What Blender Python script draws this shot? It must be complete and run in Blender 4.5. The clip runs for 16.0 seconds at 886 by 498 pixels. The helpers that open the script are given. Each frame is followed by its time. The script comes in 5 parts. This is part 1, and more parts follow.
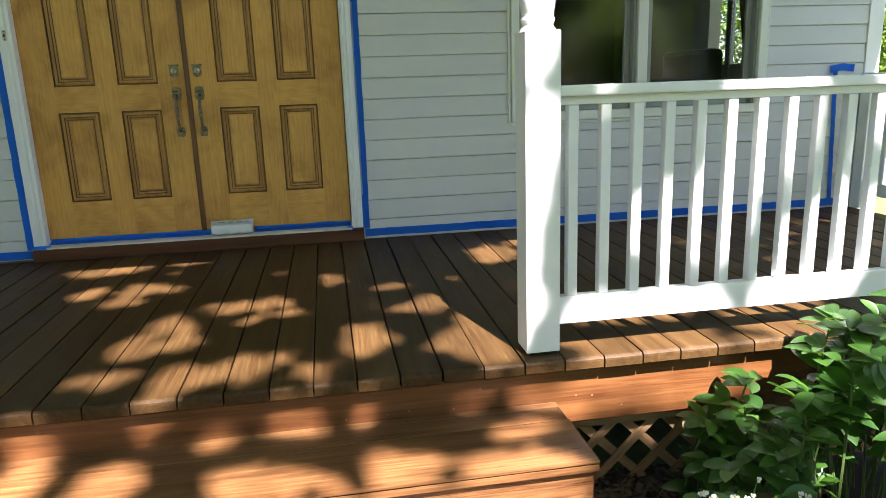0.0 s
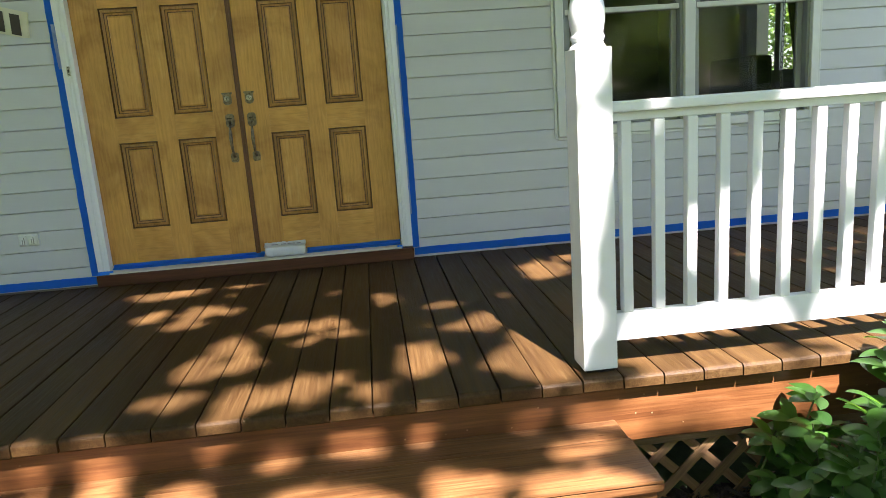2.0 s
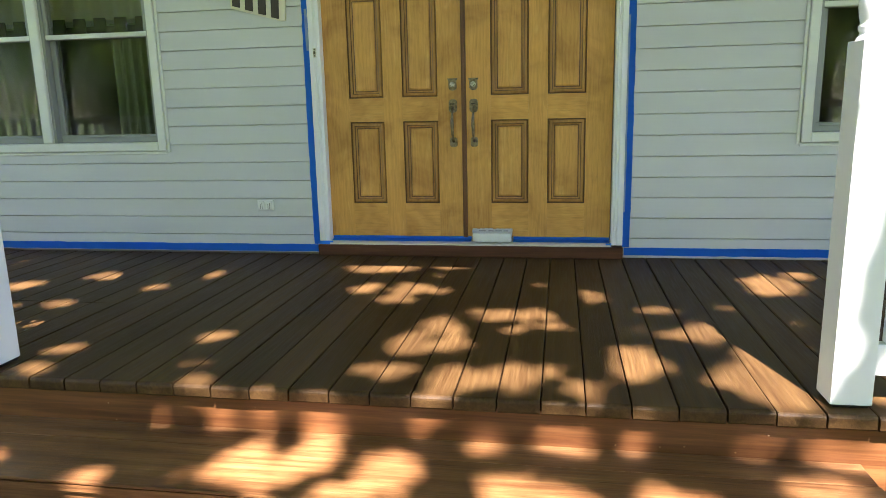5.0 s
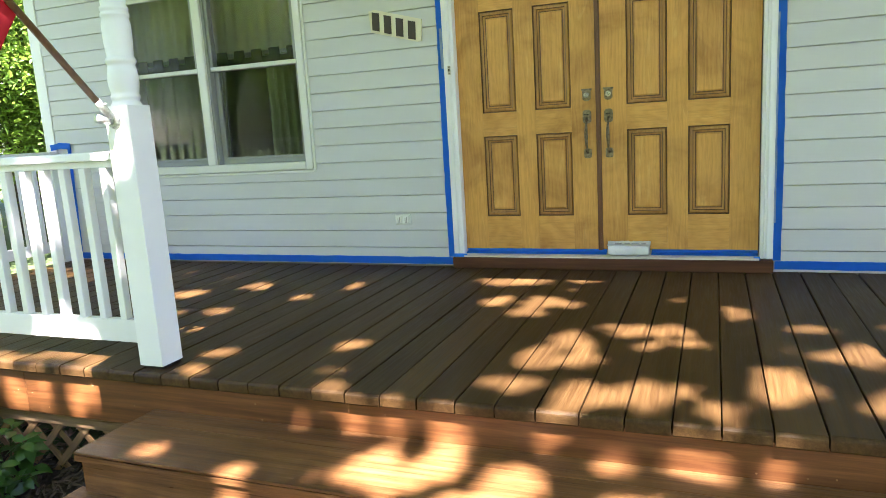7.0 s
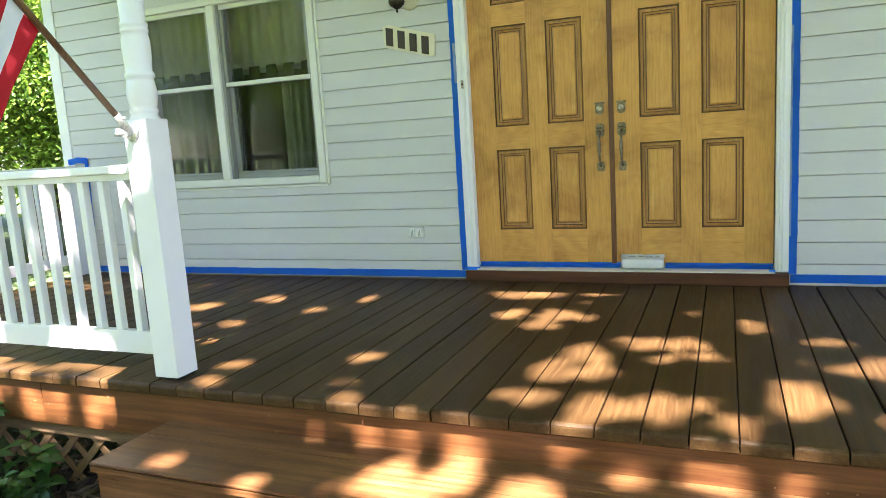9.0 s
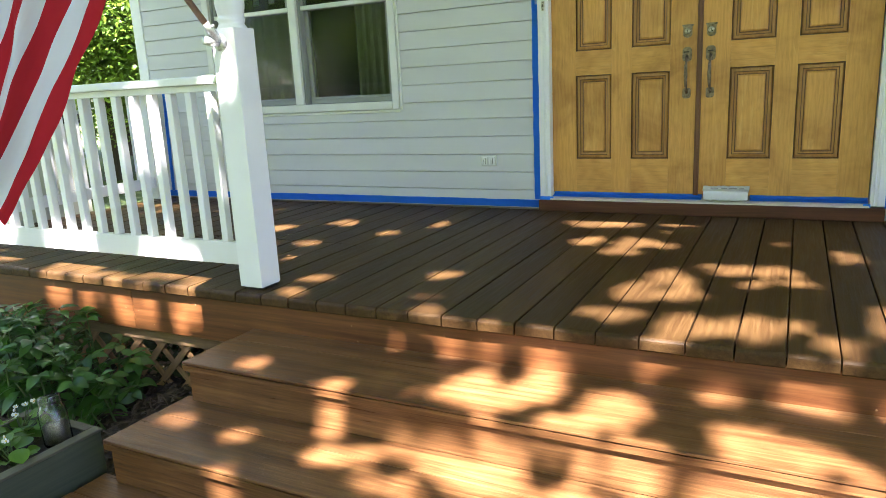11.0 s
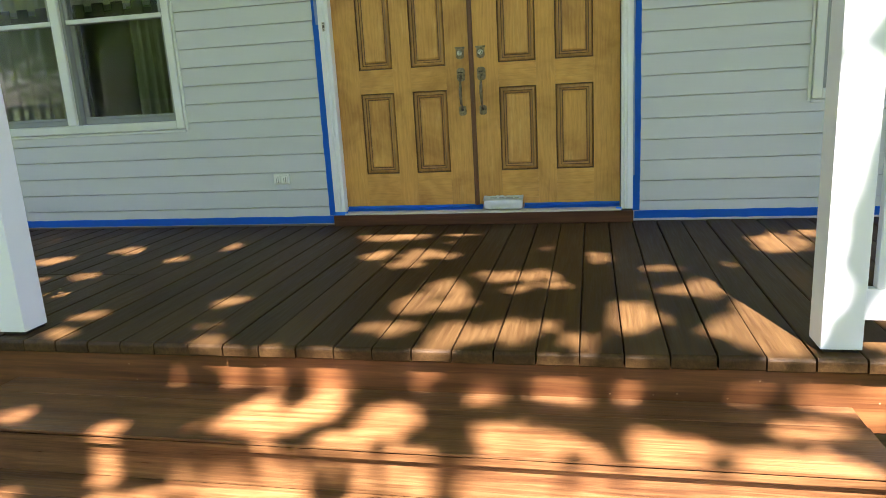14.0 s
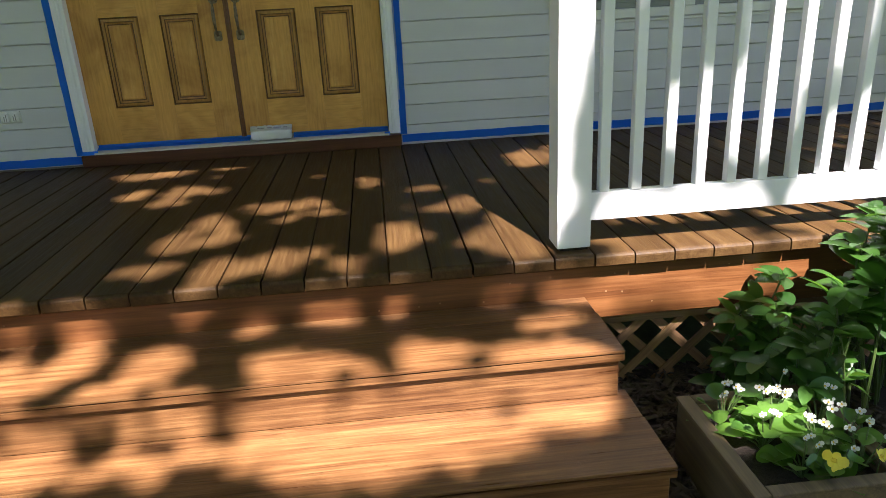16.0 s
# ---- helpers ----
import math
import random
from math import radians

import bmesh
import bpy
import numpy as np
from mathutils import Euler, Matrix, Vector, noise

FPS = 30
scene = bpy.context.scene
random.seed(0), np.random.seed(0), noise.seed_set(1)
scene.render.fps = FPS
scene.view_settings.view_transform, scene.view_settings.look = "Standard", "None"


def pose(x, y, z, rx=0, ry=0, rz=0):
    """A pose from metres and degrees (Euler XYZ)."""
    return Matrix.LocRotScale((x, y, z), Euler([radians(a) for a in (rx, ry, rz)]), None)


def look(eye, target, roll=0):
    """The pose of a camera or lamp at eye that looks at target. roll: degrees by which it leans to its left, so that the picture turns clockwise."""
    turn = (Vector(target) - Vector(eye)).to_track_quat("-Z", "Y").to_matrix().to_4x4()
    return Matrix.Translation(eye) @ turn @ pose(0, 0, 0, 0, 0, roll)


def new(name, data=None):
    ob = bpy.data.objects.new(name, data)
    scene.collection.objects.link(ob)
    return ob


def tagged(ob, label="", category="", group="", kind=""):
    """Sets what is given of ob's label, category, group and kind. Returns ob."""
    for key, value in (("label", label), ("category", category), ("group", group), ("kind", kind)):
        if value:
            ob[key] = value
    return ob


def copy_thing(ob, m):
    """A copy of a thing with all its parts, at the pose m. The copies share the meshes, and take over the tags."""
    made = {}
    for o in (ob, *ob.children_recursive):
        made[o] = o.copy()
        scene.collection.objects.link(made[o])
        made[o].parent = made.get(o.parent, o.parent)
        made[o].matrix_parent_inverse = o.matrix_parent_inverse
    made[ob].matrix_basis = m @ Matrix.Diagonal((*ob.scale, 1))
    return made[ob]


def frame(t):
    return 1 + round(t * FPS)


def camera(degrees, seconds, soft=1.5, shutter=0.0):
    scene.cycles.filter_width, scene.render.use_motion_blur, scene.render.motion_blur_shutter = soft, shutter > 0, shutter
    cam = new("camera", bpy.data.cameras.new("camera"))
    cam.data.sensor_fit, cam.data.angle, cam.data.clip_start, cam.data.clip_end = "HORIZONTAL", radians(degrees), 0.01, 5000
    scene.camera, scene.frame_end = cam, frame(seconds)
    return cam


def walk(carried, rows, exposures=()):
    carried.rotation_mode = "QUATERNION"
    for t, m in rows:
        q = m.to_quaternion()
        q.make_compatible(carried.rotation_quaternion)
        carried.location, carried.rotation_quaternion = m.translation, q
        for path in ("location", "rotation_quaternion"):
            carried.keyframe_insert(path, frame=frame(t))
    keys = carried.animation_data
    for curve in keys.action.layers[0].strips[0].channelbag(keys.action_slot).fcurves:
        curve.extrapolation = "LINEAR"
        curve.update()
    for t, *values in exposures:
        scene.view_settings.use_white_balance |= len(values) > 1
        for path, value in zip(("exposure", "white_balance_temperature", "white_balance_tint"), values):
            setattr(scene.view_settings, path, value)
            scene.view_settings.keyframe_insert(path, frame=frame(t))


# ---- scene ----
cam = camera(65.1, 16.0, soft=0.6)
PATH = [
    (0, (0.831, -4.555, 0.985), (1.139, -2.633, 0.524), -2.0),
    (0.5, (0.817, -4.548, 0.998), (1.077, -2.618, 0.545), -1.6),
    (1, (0.817, -4.545, 0.994), (1.055, -2.605, 0.569), -1.6),
    (1.5, (0.796, -4.566, 1.003), (1.013, -2.623, 0.583), -1.7),
    (2, (0.793, -4.56, 1.008), (0.98, -2.612, 0.594), -4.1),
    (2.5, (0.786, -4.55, 1.011), (0.938, -2.597, 0.606), -3.7),
    (3, (0.785, -4.549, 1.009), (0.921, -2.59, 0.628), -3.3),
    (3.5, (0.773, -4.551, 1.016), (0.892, -2.591, 0.636), -3.1),
    (4, (0.764, -4.548, 1.014), (0.842, -2.585, 0.635), -2.7),
    (4.5, (0.722, -4.541, 1.012), (0.703, -2.579, 0.626), -2.9),
    (5, (0.633, -4.512, 0.983), (0.302, -2.581, 0.581), -1.3),
    (5.2, (0.701, -4.529, 0.995), (0.208, -2.634, 0.586), -2.2),
    (7.5, (0.687, -4.503, 0.981), (-0.044, -2.671, 0.65), -3.4),
    (8, (0.678, -4.509, 0.978), (-0.065, -2.679, 0.665), -3.4),
    (8.5, (0.688, -4.508, 0.979), (-0.072, -2.684, 0.671), -3.7),
    (9, (0.686, -4.518, 0.976), (-0.069, -2.691, 0.67), -3.6),
    (9.5, (0.673, -4.531, 0.949), (-0.069, -2.701, 0.632), -3.2),
    (10, (0.549, -4.555, 0.855), (-0.277, -2.774, 0.474), -2.2),
    (10.2, (0.539, -4.561, 0.838), (-0.34, -2.81, 0.435), -2.2),
    (12.3, (0.664, -4.566, 0.879), (-0.225, -2.84, 0.399), -3.3),
    (12.5, (0.677, -4.555, 0.879), (-0.189, -2.816, 0.402), -3.6),
    (13, (0.686, -4.536, 0.889), (-0.114, -2.76, 0.436), -4.2),
    (13.5, (0.714, -4.552, 0.906), (0.044, -2.717, 0.473), -3.6),
    (14, (0.77, -4.578, 0.923), (0.351, -2.677, 0.465), -3.3),
    (14.5, (0.823, -4.561, 0.906), (0.564, -2.644, 0.395), -3.2),
    (15, (0.85, -4.571, 0.883), (0.779, -2.679, 0.238), -3.7),
    (15.5, (0.862, -4.585, 0.896), (0.942, -2.713, 0.197), -2.5),
    (16, (0.874, -4.599, 0.905), (1.036, -2.725, 0.226), -3.0),
]
EXPOSURES = [(0, 3.01), (2, 3.11), (3.5, 3.31), (4.5, 3.41), (5.2, 3.53), (7.5, 3.94), (9.5, 3.94), (10.2, 3.82), (12.5, 3.68), (14, 3.44), (15, 2.99), (16, 2.62)]
walk(cam, [(t, look(eye, target, roll)) for t, eye, target, roll in PATH], exposures=[(t, stops, 6100, 25) for t, stops in EXPOSURES])
SKY_STRENGTH = 0.05
SUN_STRENGTH = 5.0

# ---------------------------------------------------------------- light
SUN = Vector((0.25, -0.97, 1.5)).normalized()          # towards the sun
SLANT = (0.1667, -0.6467)                              # how far a ray drifts sideways for each metre of height
world = bpy.data.worlds.new("world")
scene.world = world
world.use_nodes = True
wn = world.node_tree.nodes
sky = wn.new("ShaderNodeTexSky")
sky.sky_type = "NISHITA"
sky.sun_disc = False
sky.sun_elevation = radians(56.3)
sky.sun_rotation = radians(165.5)
wn["Background"].inputs["Strength"].default_value = SKY_STRENGTH
world.node_tree.links.new(sky.outputs["Color"], wn["Background"].inputs["Color"])
sun_data = bpy.data.lights.new("sun", "SUN")
sun_data.energy = SUN_STRENGTH
sun_data.angle = radians(0.55)
sun_data.color = (1.0, 0.94, 0.80)
sun_ob = new("sun", sun_data)
sun_ob.matrix_world = look(SUN * 30, (0, 0, 0))

# ---------------------------------------------------------------- materials


class Nodes:
    """A small node builder for one material."""

    def __init__(self, name):
        self.mat = bpy.data.materials.new(name)
        self.mat.use_nodes = True
        self.tree = self.mat.node_tree
        self.bsdf = self.tree.nodes["Principled BSDF"]
        self.out = self.tree.nodes["Material Output"]

    def add(self, kind, **values):
        node = self.tree.nodes.new(kind)
        for key, value in values.items():
            node.inputs[key].default_value = value
        return node

    def join(self, a, b):
        self.tree.links.new(a, b)

    def coords(self, scale=(1, 1, 1), shuffle=True):
        tc = self.add("ShaderNodeTexCoord")
        mp = self.add("ShaderNodeMapping", Scale=scale)
        self.join(tc.outputs["Object"], mp.inputs["Vector"])
        if shuffle:
            info = self.add("ShaderNodeObjectInfo")
            mul = self.add("ShaderNodeVectorMath")
            mul.operation = "SCALE"
            mul.inputs[0].default_value = (37.0, 53.0, 71.0)
            self.join(info.outputs["Random"], mul.inputs["Scale"])
            self.join(mul.outputs["Vector"], mp.inputs["Location"])
        return mp.outputs["Vector"]

    def noise(self, vec, scale, detail=4.0, rough=0.6, distort=0.0):
        n = self.add("ShaderNodeTexNoise", Scale=scale, Detail=detail, Roughness=rough, Distortion=distort)
        self.join(vec, n.inputs["Vector"])
        return n.outputs["Fac"]

    def ramp(self, fac, stops):
        r = self.add("ShaderNodeValToRGB")
        el = r.color_ramp.elements
        while len(el) < len(stops):
            el.new(0.5)
        for e, (p, c) in zip(el, stops):
            e.position, e.color = p, (*c, 1) if len(c) == 3 else c
        self.join(fac, r.inputs["Fac"])
        return r.outputs["Color"]

    def mix(self, a, b, fac, blend="MIX"):
        m = self.add("ShaderNodeMix")
        m.data_type, m.blend_type = "RGBA", blend
        for sock, v in ((m.inputs[0], fac), (m.inputs[6], a), (m.inputs[7], b)):
            if hasattr(v, "is_output"):
                self.join(v, sock)
            else:
                sock.default_value = v if isinstance(v, float) else (*v, 1)
        return m.outputs[2]

    def bump(self, height, strength, distance=0.002):
        b = self.add("ShaderNodeBump", Strength=strength, Distance=distance)
        self.join(height, b.inputs["Height"])
        self.join(b.outputs["Normal"], self.bsdf.inputs["Normal"])

    def colour(self, c):
        if hasattr(c, "is_output"):
            self.join(c, self.bsdf.inputs["Base Color"])
        else:
            self.bsdf.inputs["Base Color"].default_value = (*c, 1)

    def value(self, key, v):
        if hasattr(v, "is_output"):
            self.join(v, self.bsdf.inputs[key])
        else:
            self.bsdf.inputs[key].default_value = v


def wood(name, dark, mid, light, axis="Y", rough=0.5, vary=0.25, bump=0.25, grain=1.0, stain=0.35, spec=0.5):
    n = Nodes(name)
    long, cross = 0.9 * grain, 22.0 * grain
    scale = {"X": (long, cross, cross), "Y": (cross, long, cross), "Z": (cross, cross, long)}[axis]
    v = n.coords(scale)
    fine = n.noise(v, 4.0, 6.0, 0.65, 0.6)
    broad = n.noise(v, 0.7, 3.0, 0.5, 1.2)
    patch = n.noise(n.coords((1, 1, 1)), 3.2, 3.0, 0.55)
    col = n.ramp(fine, [(0.32, dark), (0.5, mid), (0.7, light)])
    col = n.mix(col, n.ramp(broad, [(0.35, dark), (0.65, light)]), 0.35)
    col = n.mix(col, n.ramp(patch, [(0.3, (0.5, 0.47, 0.45)), (0.7, (1.15, 1.13, 1.1))]), stain, "MULTIPLY")
    info = n.add("ShaderNodeObjectInfo")
    col = n.mix(col, n.ramp(info.outputs["Random"], [(0.0, (1 - vary,) * 3), (1.0, (1 + vary,) * 3)]), 1.0, "MULTIPLY")
    n.colour(col)
    n.value("Roughness", n.ramp(fine, [(0.3, (rough - 0.1,) * 3), (0.7, (rough + 0.12,) * 3)]))
    n.value("Specular IOR Level", spec)
    n.bump(fine, bump)
    return n.mat


def paint(name, colour, rough=0.45, vary=0.06, bump=0.08, scale=9.0, dirt=(0.75, 0.74, 0.7), dirt_amount=0.2, stretch=(1, 1, 1), spec=0.5):
    n = Nodes(name)
    v = n.coords(stretch)
    big = n.noise(v, scale * 0.3, 4.0, 0.6)
    small = n.noise(v, scale * 12, 3.0, 0.6)
    col = n.mix(colour, tuple(c * d for c, d in zip(colour, dirt)), n.ramp(big, [(0.45, (0, 0, 0)), (0.8, (dirt_amount * 2,) * 3)]))
    info = n.add("ShaderNodeObjectInfo")
    col = n.mix(col, n.ramp(info.outputs["Random"], [(0.0, (1 - vary,) * 3), (1.0, (1 + vary * 0.5,) * 3)]), 1.0, "MULTIPLY")
    n.colour(col)
    n.value("Roughness", n.ramp(big, [(0.3, (rough - 0.08,) * 3), (0.7, (rough + 0.1,) * 3)]))
    n.value("Specular IOR Level", spec)
    n.bump(small, bump, 0.001)
    return n.mat


def metal(name, colour, rough=0.35):
    n = Nodes(name)
    f = n.noise(n.coords(), 60.0, 4.0)
    n.colour(n.mix(colour, tuple(c * 0.45 for c in colour), n.ramp(f, [(0.4, (0, 0, 0)), (0.7, (1, 1, 1))])))
    n.value("Metallic", 0.9)
    n.value("Roughness", n.ramp(f, [(0.3, (rough - 0.08,) * 3), (0.7, (rough + 0.2,) * 3)]))
    return n.mat


def leaf_material(name, dark, light, through_colour, rough=0.4, veins=True, glow=0.35):
    n = Nodes(name)
    g = n.add("ShaderNodeNewGeometry")
    info = n.add("ShaderNodeObjectInfo")
    addn = n.add("ShaderNodeMath")
    addn.operation = "ADD"
    n.join(g.outputs["Random Per Island"], addn.inputs[0])
    n.join(info.outputs["Random"], addn.inputs[1])
    fr = n.add("ShaderNodeMath")
    fr.operation = "FRACT"
    n.join(addn.outputs[0], fr.inputs[0])
    col = n.ramp(fr.outputs[0], [(0.0, dark), (1.0, light)])
    if veins:
        col = n.mix(col, n.ramp(n.noise(n.coords((18, 90, 10)), 1.0, 2.0), [(0.35, (0.75, 0.8, 0.7)), (0.7, (1.15, 1.15, 1.1))]), 0.8, "MULTIPLY")
    n.colour(col)
    n.value("Roughness", rough)
    tr = n.add("ShaderNodeBsdfTranslucent")
    tr.inputs["Color"].default_value = (*through_colour, 1)
    ms = n.add("ShaderNodeMixShader", Fac=glow)
    n.join(n.bsdf.outputs[0], ms.inputs[1])
    n.join(tr.outputs[0], ms.inputs[2])
    n.join(ms.outputs[0], n.out.inputs["Surface"])
    return n.mat


def glass(name, tint=(1, 1, 1), rough=0.0):
    n = Nodes(name)
    n.colour(tint)
    n.value("Roughness", rough)
    n.value("Transmission Weight", 1.0)
    n.value("IOR", 1.45)
    return n.mat


def earth(name, dark, light, scale, bump=0.6):
    n = Nodes(name)
    v = n.coords((1, 1, 1), False)
    a = n.noise(v, scale, 6.0, 0.7)
    b = n.noise(v, scale * 0.06, 4.0, 0.6)
    c = n.mix(n.ramp(a, [(0.3, dark), (0.7, light)]), n.ramp(b, [(0.3, dark), (0.7, light)]), 0.4)
    n.colour(c)
    n.value("Roughness", 0.95)
    n.bump(a, bump, 0.02)
    return n.mat


M = {}
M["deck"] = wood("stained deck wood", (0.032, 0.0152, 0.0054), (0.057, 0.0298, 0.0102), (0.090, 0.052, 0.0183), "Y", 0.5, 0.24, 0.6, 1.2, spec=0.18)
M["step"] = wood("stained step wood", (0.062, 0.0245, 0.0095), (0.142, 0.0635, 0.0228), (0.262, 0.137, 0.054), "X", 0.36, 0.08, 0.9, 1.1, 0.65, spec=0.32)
M["fascia"] = wood("stained fascia wood", (0.070, 0.0245, 0.0082), (0.132, 0.050, 0.0152), (0.20, 0.085, 0.027), "X", 0.42, 0.06, 0.25, 0.8, spec=0.4)
# brown riser, its tone darkened to hold the shade below the door
M["riser"] = wood("riser wood with shade in its brown", (0.05, 0.018, 0.009), (0.09, 0.032, 0.015), (0.13, 0.05, 0.024), "X", 0.5, 0.06, 0.2, 0.7, spec=0.3)
M["raw"] = wood("bare treated wood", (0.10, 0.058, 0.026), (0.19, 0.115, 0.056), (0.28, 0.18, 0.095), "X", 0.75, 0.15, 0.3)
M["lattice"] = wood("bare lattice wood", (0.13, 0.072, 0.03), (0.245, 0.14, 0.064), (0.36, 0.22, 0.11), "X", 0.8, 0.25, 0.3)


def door_wood(name, axis):
    """Golden stained grain with cathedral figure, pale rubbed streaks and darker knots."""
    n = Nodes(name)
    scale = {"X": (1.3, 16.0, 16.0), "Z": (16.0, 16.0, 1.3)}[axis]
    slow = {"X": (0.9, 5.0, 5.0), "Z": (5.0, 5.0, 0.9)}[axis]
    fine = n.noise(n.coords(scale), 5.0, 7.0, 0.7, 0.4)
    figure = n.add("ShaderNodeTexWave", Scale=2.6, Distortion=9.0, Detail=3.0)
    figure.inputs["Detail Scale"].default_value = 1.4
    n.join(n.coords(slow), figure.inputs["Vector"])
    rubbed = n.noise(n.coords(slow), 2.2, 5.0, 0.65, 1.5)
    patch = n.noise(n.coords(), 2.4, 4.0, 0.6, 0.8)
    col = n.ramp(figure.outputs["Fac"], [(0.0, (0.535, 0.265, 0.058)), (0.6, (0.565, 0.286, 0.064)), (1.0, (0.575, 0.295, 0.069))])
    col = n.mix(col, n.ramp(fine, [(0.3, (0.74, 0.69, 0.62)), (0.5, (1.0, 1.0, 1.0)), (0.72, (1.10, 1.11, 1.13))]), 0.8, "MULTIPLY")
    col = n.mix(col, (0.74, 0.46, 0.15), n.ramp(rubbed, [(0.58, (0, 0, 0)), (0.76, (0.5, 0.5, 0.5))]))
    col = n.mix(col, n.ramp(patch, [(0.30, (0.66, 0.58, 0.48)), (0.52, (1.0, 1.0, 1.0)), (0.72, (1.14, 1.13, 1.08))]), 1.0, "MULTIPLY")
    n.colour(col)
    n.value("Roughness", n.ramp(fine, [(0.3, (0.32,) * 3), (0.7, (0.48,) * 3)]))
    n.bump(fine, 0.15)
    return n.mat


M["door_band"] = wood("browner stain in the panel moulding", (0.26, 0.115, 0.024), (0.42, 0.205, 0.046), (0.52, 0.275, 0.072), "Z", 0.40, 0.05, 0.12, 1.3, 0.5)
M["door"] = door_wood("golden stained door wood", "Z")
M["door_rail"] = door_wood("golden stained rail wood", "X")
M["groove"] = wood("dark stain in the panel grooves", (0.07, 0.027, 0.008), (0.13, 0.054, 0.016), (0.22, 0.10, 0.03), "Z", 0.5, 0.05, 0.1)
M["astragal"] = wood("red-brown stained strip", (0.07, 0.022, 0.008), (0.13, 0.045, 0.016), (0.19, 0.075, 0.026), "Z", 0.4, 0.05, 0.1)
M["siding"] = paint("pale grey siding paint", (0.55, 0.555, 0.56), 0.5, 0.04, 0.10, 5.0, (0.88, 0.88, 0.84), 0.2, (0.6, 4, 4))
M["white"] = paint("white gloss paint", (0.76, 0.77, 0.785), 0.36, 0.03, 0.05, 6.0, (0.84, 0.83, 0.8), 0.25)
M["vinyl"] = paint("off-white window vinyl", (0.68, 0.69, 0.65), 0.4, 0.04, 0.04, 6.0)
# off-white vinyl greyed in its colour for the shade of the window recess
M["sash"] = paint("sash vinyl greyed for shade", (0.27, 0.28, 0.27), 0.45, 0.04, 0.04, 6.0)
M["tape"] = paint("blue masking tape", (0.02, 0.205, 0.80), 0.55, 0.08, 0.12, 20.0, (0.55, 0.7, 0.9), 0.3, spec=0.3)
M["tape_washed"] = paint("masking tape under thin white paint", (0.36, 0.47, 0.68), 0.6, 0.1, 0.12, 30.0, (0.35, 0.5, 0.9), 0.5)
M["sill"] = paint("worn pale threshold", (0.60, 0.57, 0.5), 0.4, 0.05, 0.1, 14.0)
M["pewter"] = metal("aged pewter", (0.27, 0.215, 0.15), 0.45)
M["nickel"] = metal("brushed nickel", (0.6, 0.57, 0.5), 0.3)
M["galv"] = metal("white-smeared cast bracket", (0.7, 0.72, 0.72), 0.4)
M["iron"] = metal("dark chain iron", (0.05, 0.048, 0.045), 0.5)
M["bronze"] = metal("dark bronze", (0.06, 0.05, 0.04), 0.4)
M["cream"] = paint("cream enamel", (0.66, 0.62, 0.47), 0.4)
M["ink"] = paint("dark brown lettering", (0.035, 0.022, 0.015), 0.5)
M["mailer"] = paint("white plastic mailer", (0.72, 0.73, 0.73), 0.35, 0.03, 0.2, 25.0)
M["mailer_print"] = paint("grey print", (0.38, 0.37, 0.38), 0.5)
M["outlet"] = paint("pale grey outlet cover", (0.72, 0.73, 0.71), 0.4)
# darker copy of the cover plastic, shade put into the flap strips' colour
M["outlet_dark"] = paint("shaded grey plastic", (0.22, 0.23, 0.22), 0.5)
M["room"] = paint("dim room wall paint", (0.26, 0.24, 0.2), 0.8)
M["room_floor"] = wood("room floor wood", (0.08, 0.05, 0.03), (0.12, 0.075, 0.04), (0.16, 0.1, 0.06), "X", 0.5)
# cloth olive, lifted further to carry the green mirrored in the glass
M["valance"] = paint("olive valance cloth lifted for reflection", (0.60, 0.58, 0.38), 0.9, bump=0.3)
M["tab"] = paint("dark brown cloth", (0.035, 0.03, 0.022), 0.9)
# olive tint stands in for greenery reflected in the panes
M["sheer"] = paint("sheer cloth with mirrored green in its tint", (0.27, 0.30, 0.19), 0.9, bump=0.2)
M["furniture"] = paint("dark furniture", (0.03, 0.028, 0.025), 0.5)
M["roof"] = paint("grey shingle", (0.14, 0.135, 0.13), 0.9, bump=0.5)
M["porch_ceiling"] = paint("white ceiling board", (0.74, 0.75, 0.73), 0.5)
M["planter_green"] = wood("weathered green-grey planter", (0.022, 0.03, 0.02), (0.042, 0.053, 0.034), (0.075, 0.084, 0.055), "Y", 0.7, 0.08, 0.2)
M["planter_rim"] = wood("weathered planter rim", (0.04, 0.038, 0.026), (0.07, 0.065, 0.042), (0.115, 0.105, 0.07), "Y", 0.7, 0.1, 0.2)
M["planter_tan"] = wood("weathered tan planter", (0.06, 0.040, 0.019), (0.115, 0.077, 0.037), (0.19, 0.135, 0.07), "Y", 0.7, 0.1, 0.2)
M["soil"] = earth("dark potting soil", (0.006, 0.004, 0.003), (0.04, 0.026, 0.018), 90.0)
M["mulch"] = earth("brown bark mulch", (0.009, 0.006, 0.005), (0.05, 0.034, 0.025), 26.0)
M["chip"] = wood("bark chip", (0.014, 0.01, 0.008), (0.05, 0.034, 0.025), (0.11, 0.08, 0.06), "X", 0.9)
M["lawn"] = earth("lawn", (0.045, 0.075, 0.02), (0.115, 0.165, 0.055), 14.0)
M["bark"] = wood("tree bark", (0.035, 0.026, 0.018), (0.08, 0.06, 0.045), (0.14, 0.11, 0.085), "Z", 0.9, 0.1, 0.9, 0.25)
M["stem"] = paint("green stem", (0.06, 0.10, 0.025), 0.5)
M["tree_leaf"] = leaf_material("tree leaf", (0.045, 0.10, 0.014), (0.12, 0.21, 0.034), (0.36, 0.52, 0.07), 0.45, False, 0.36)
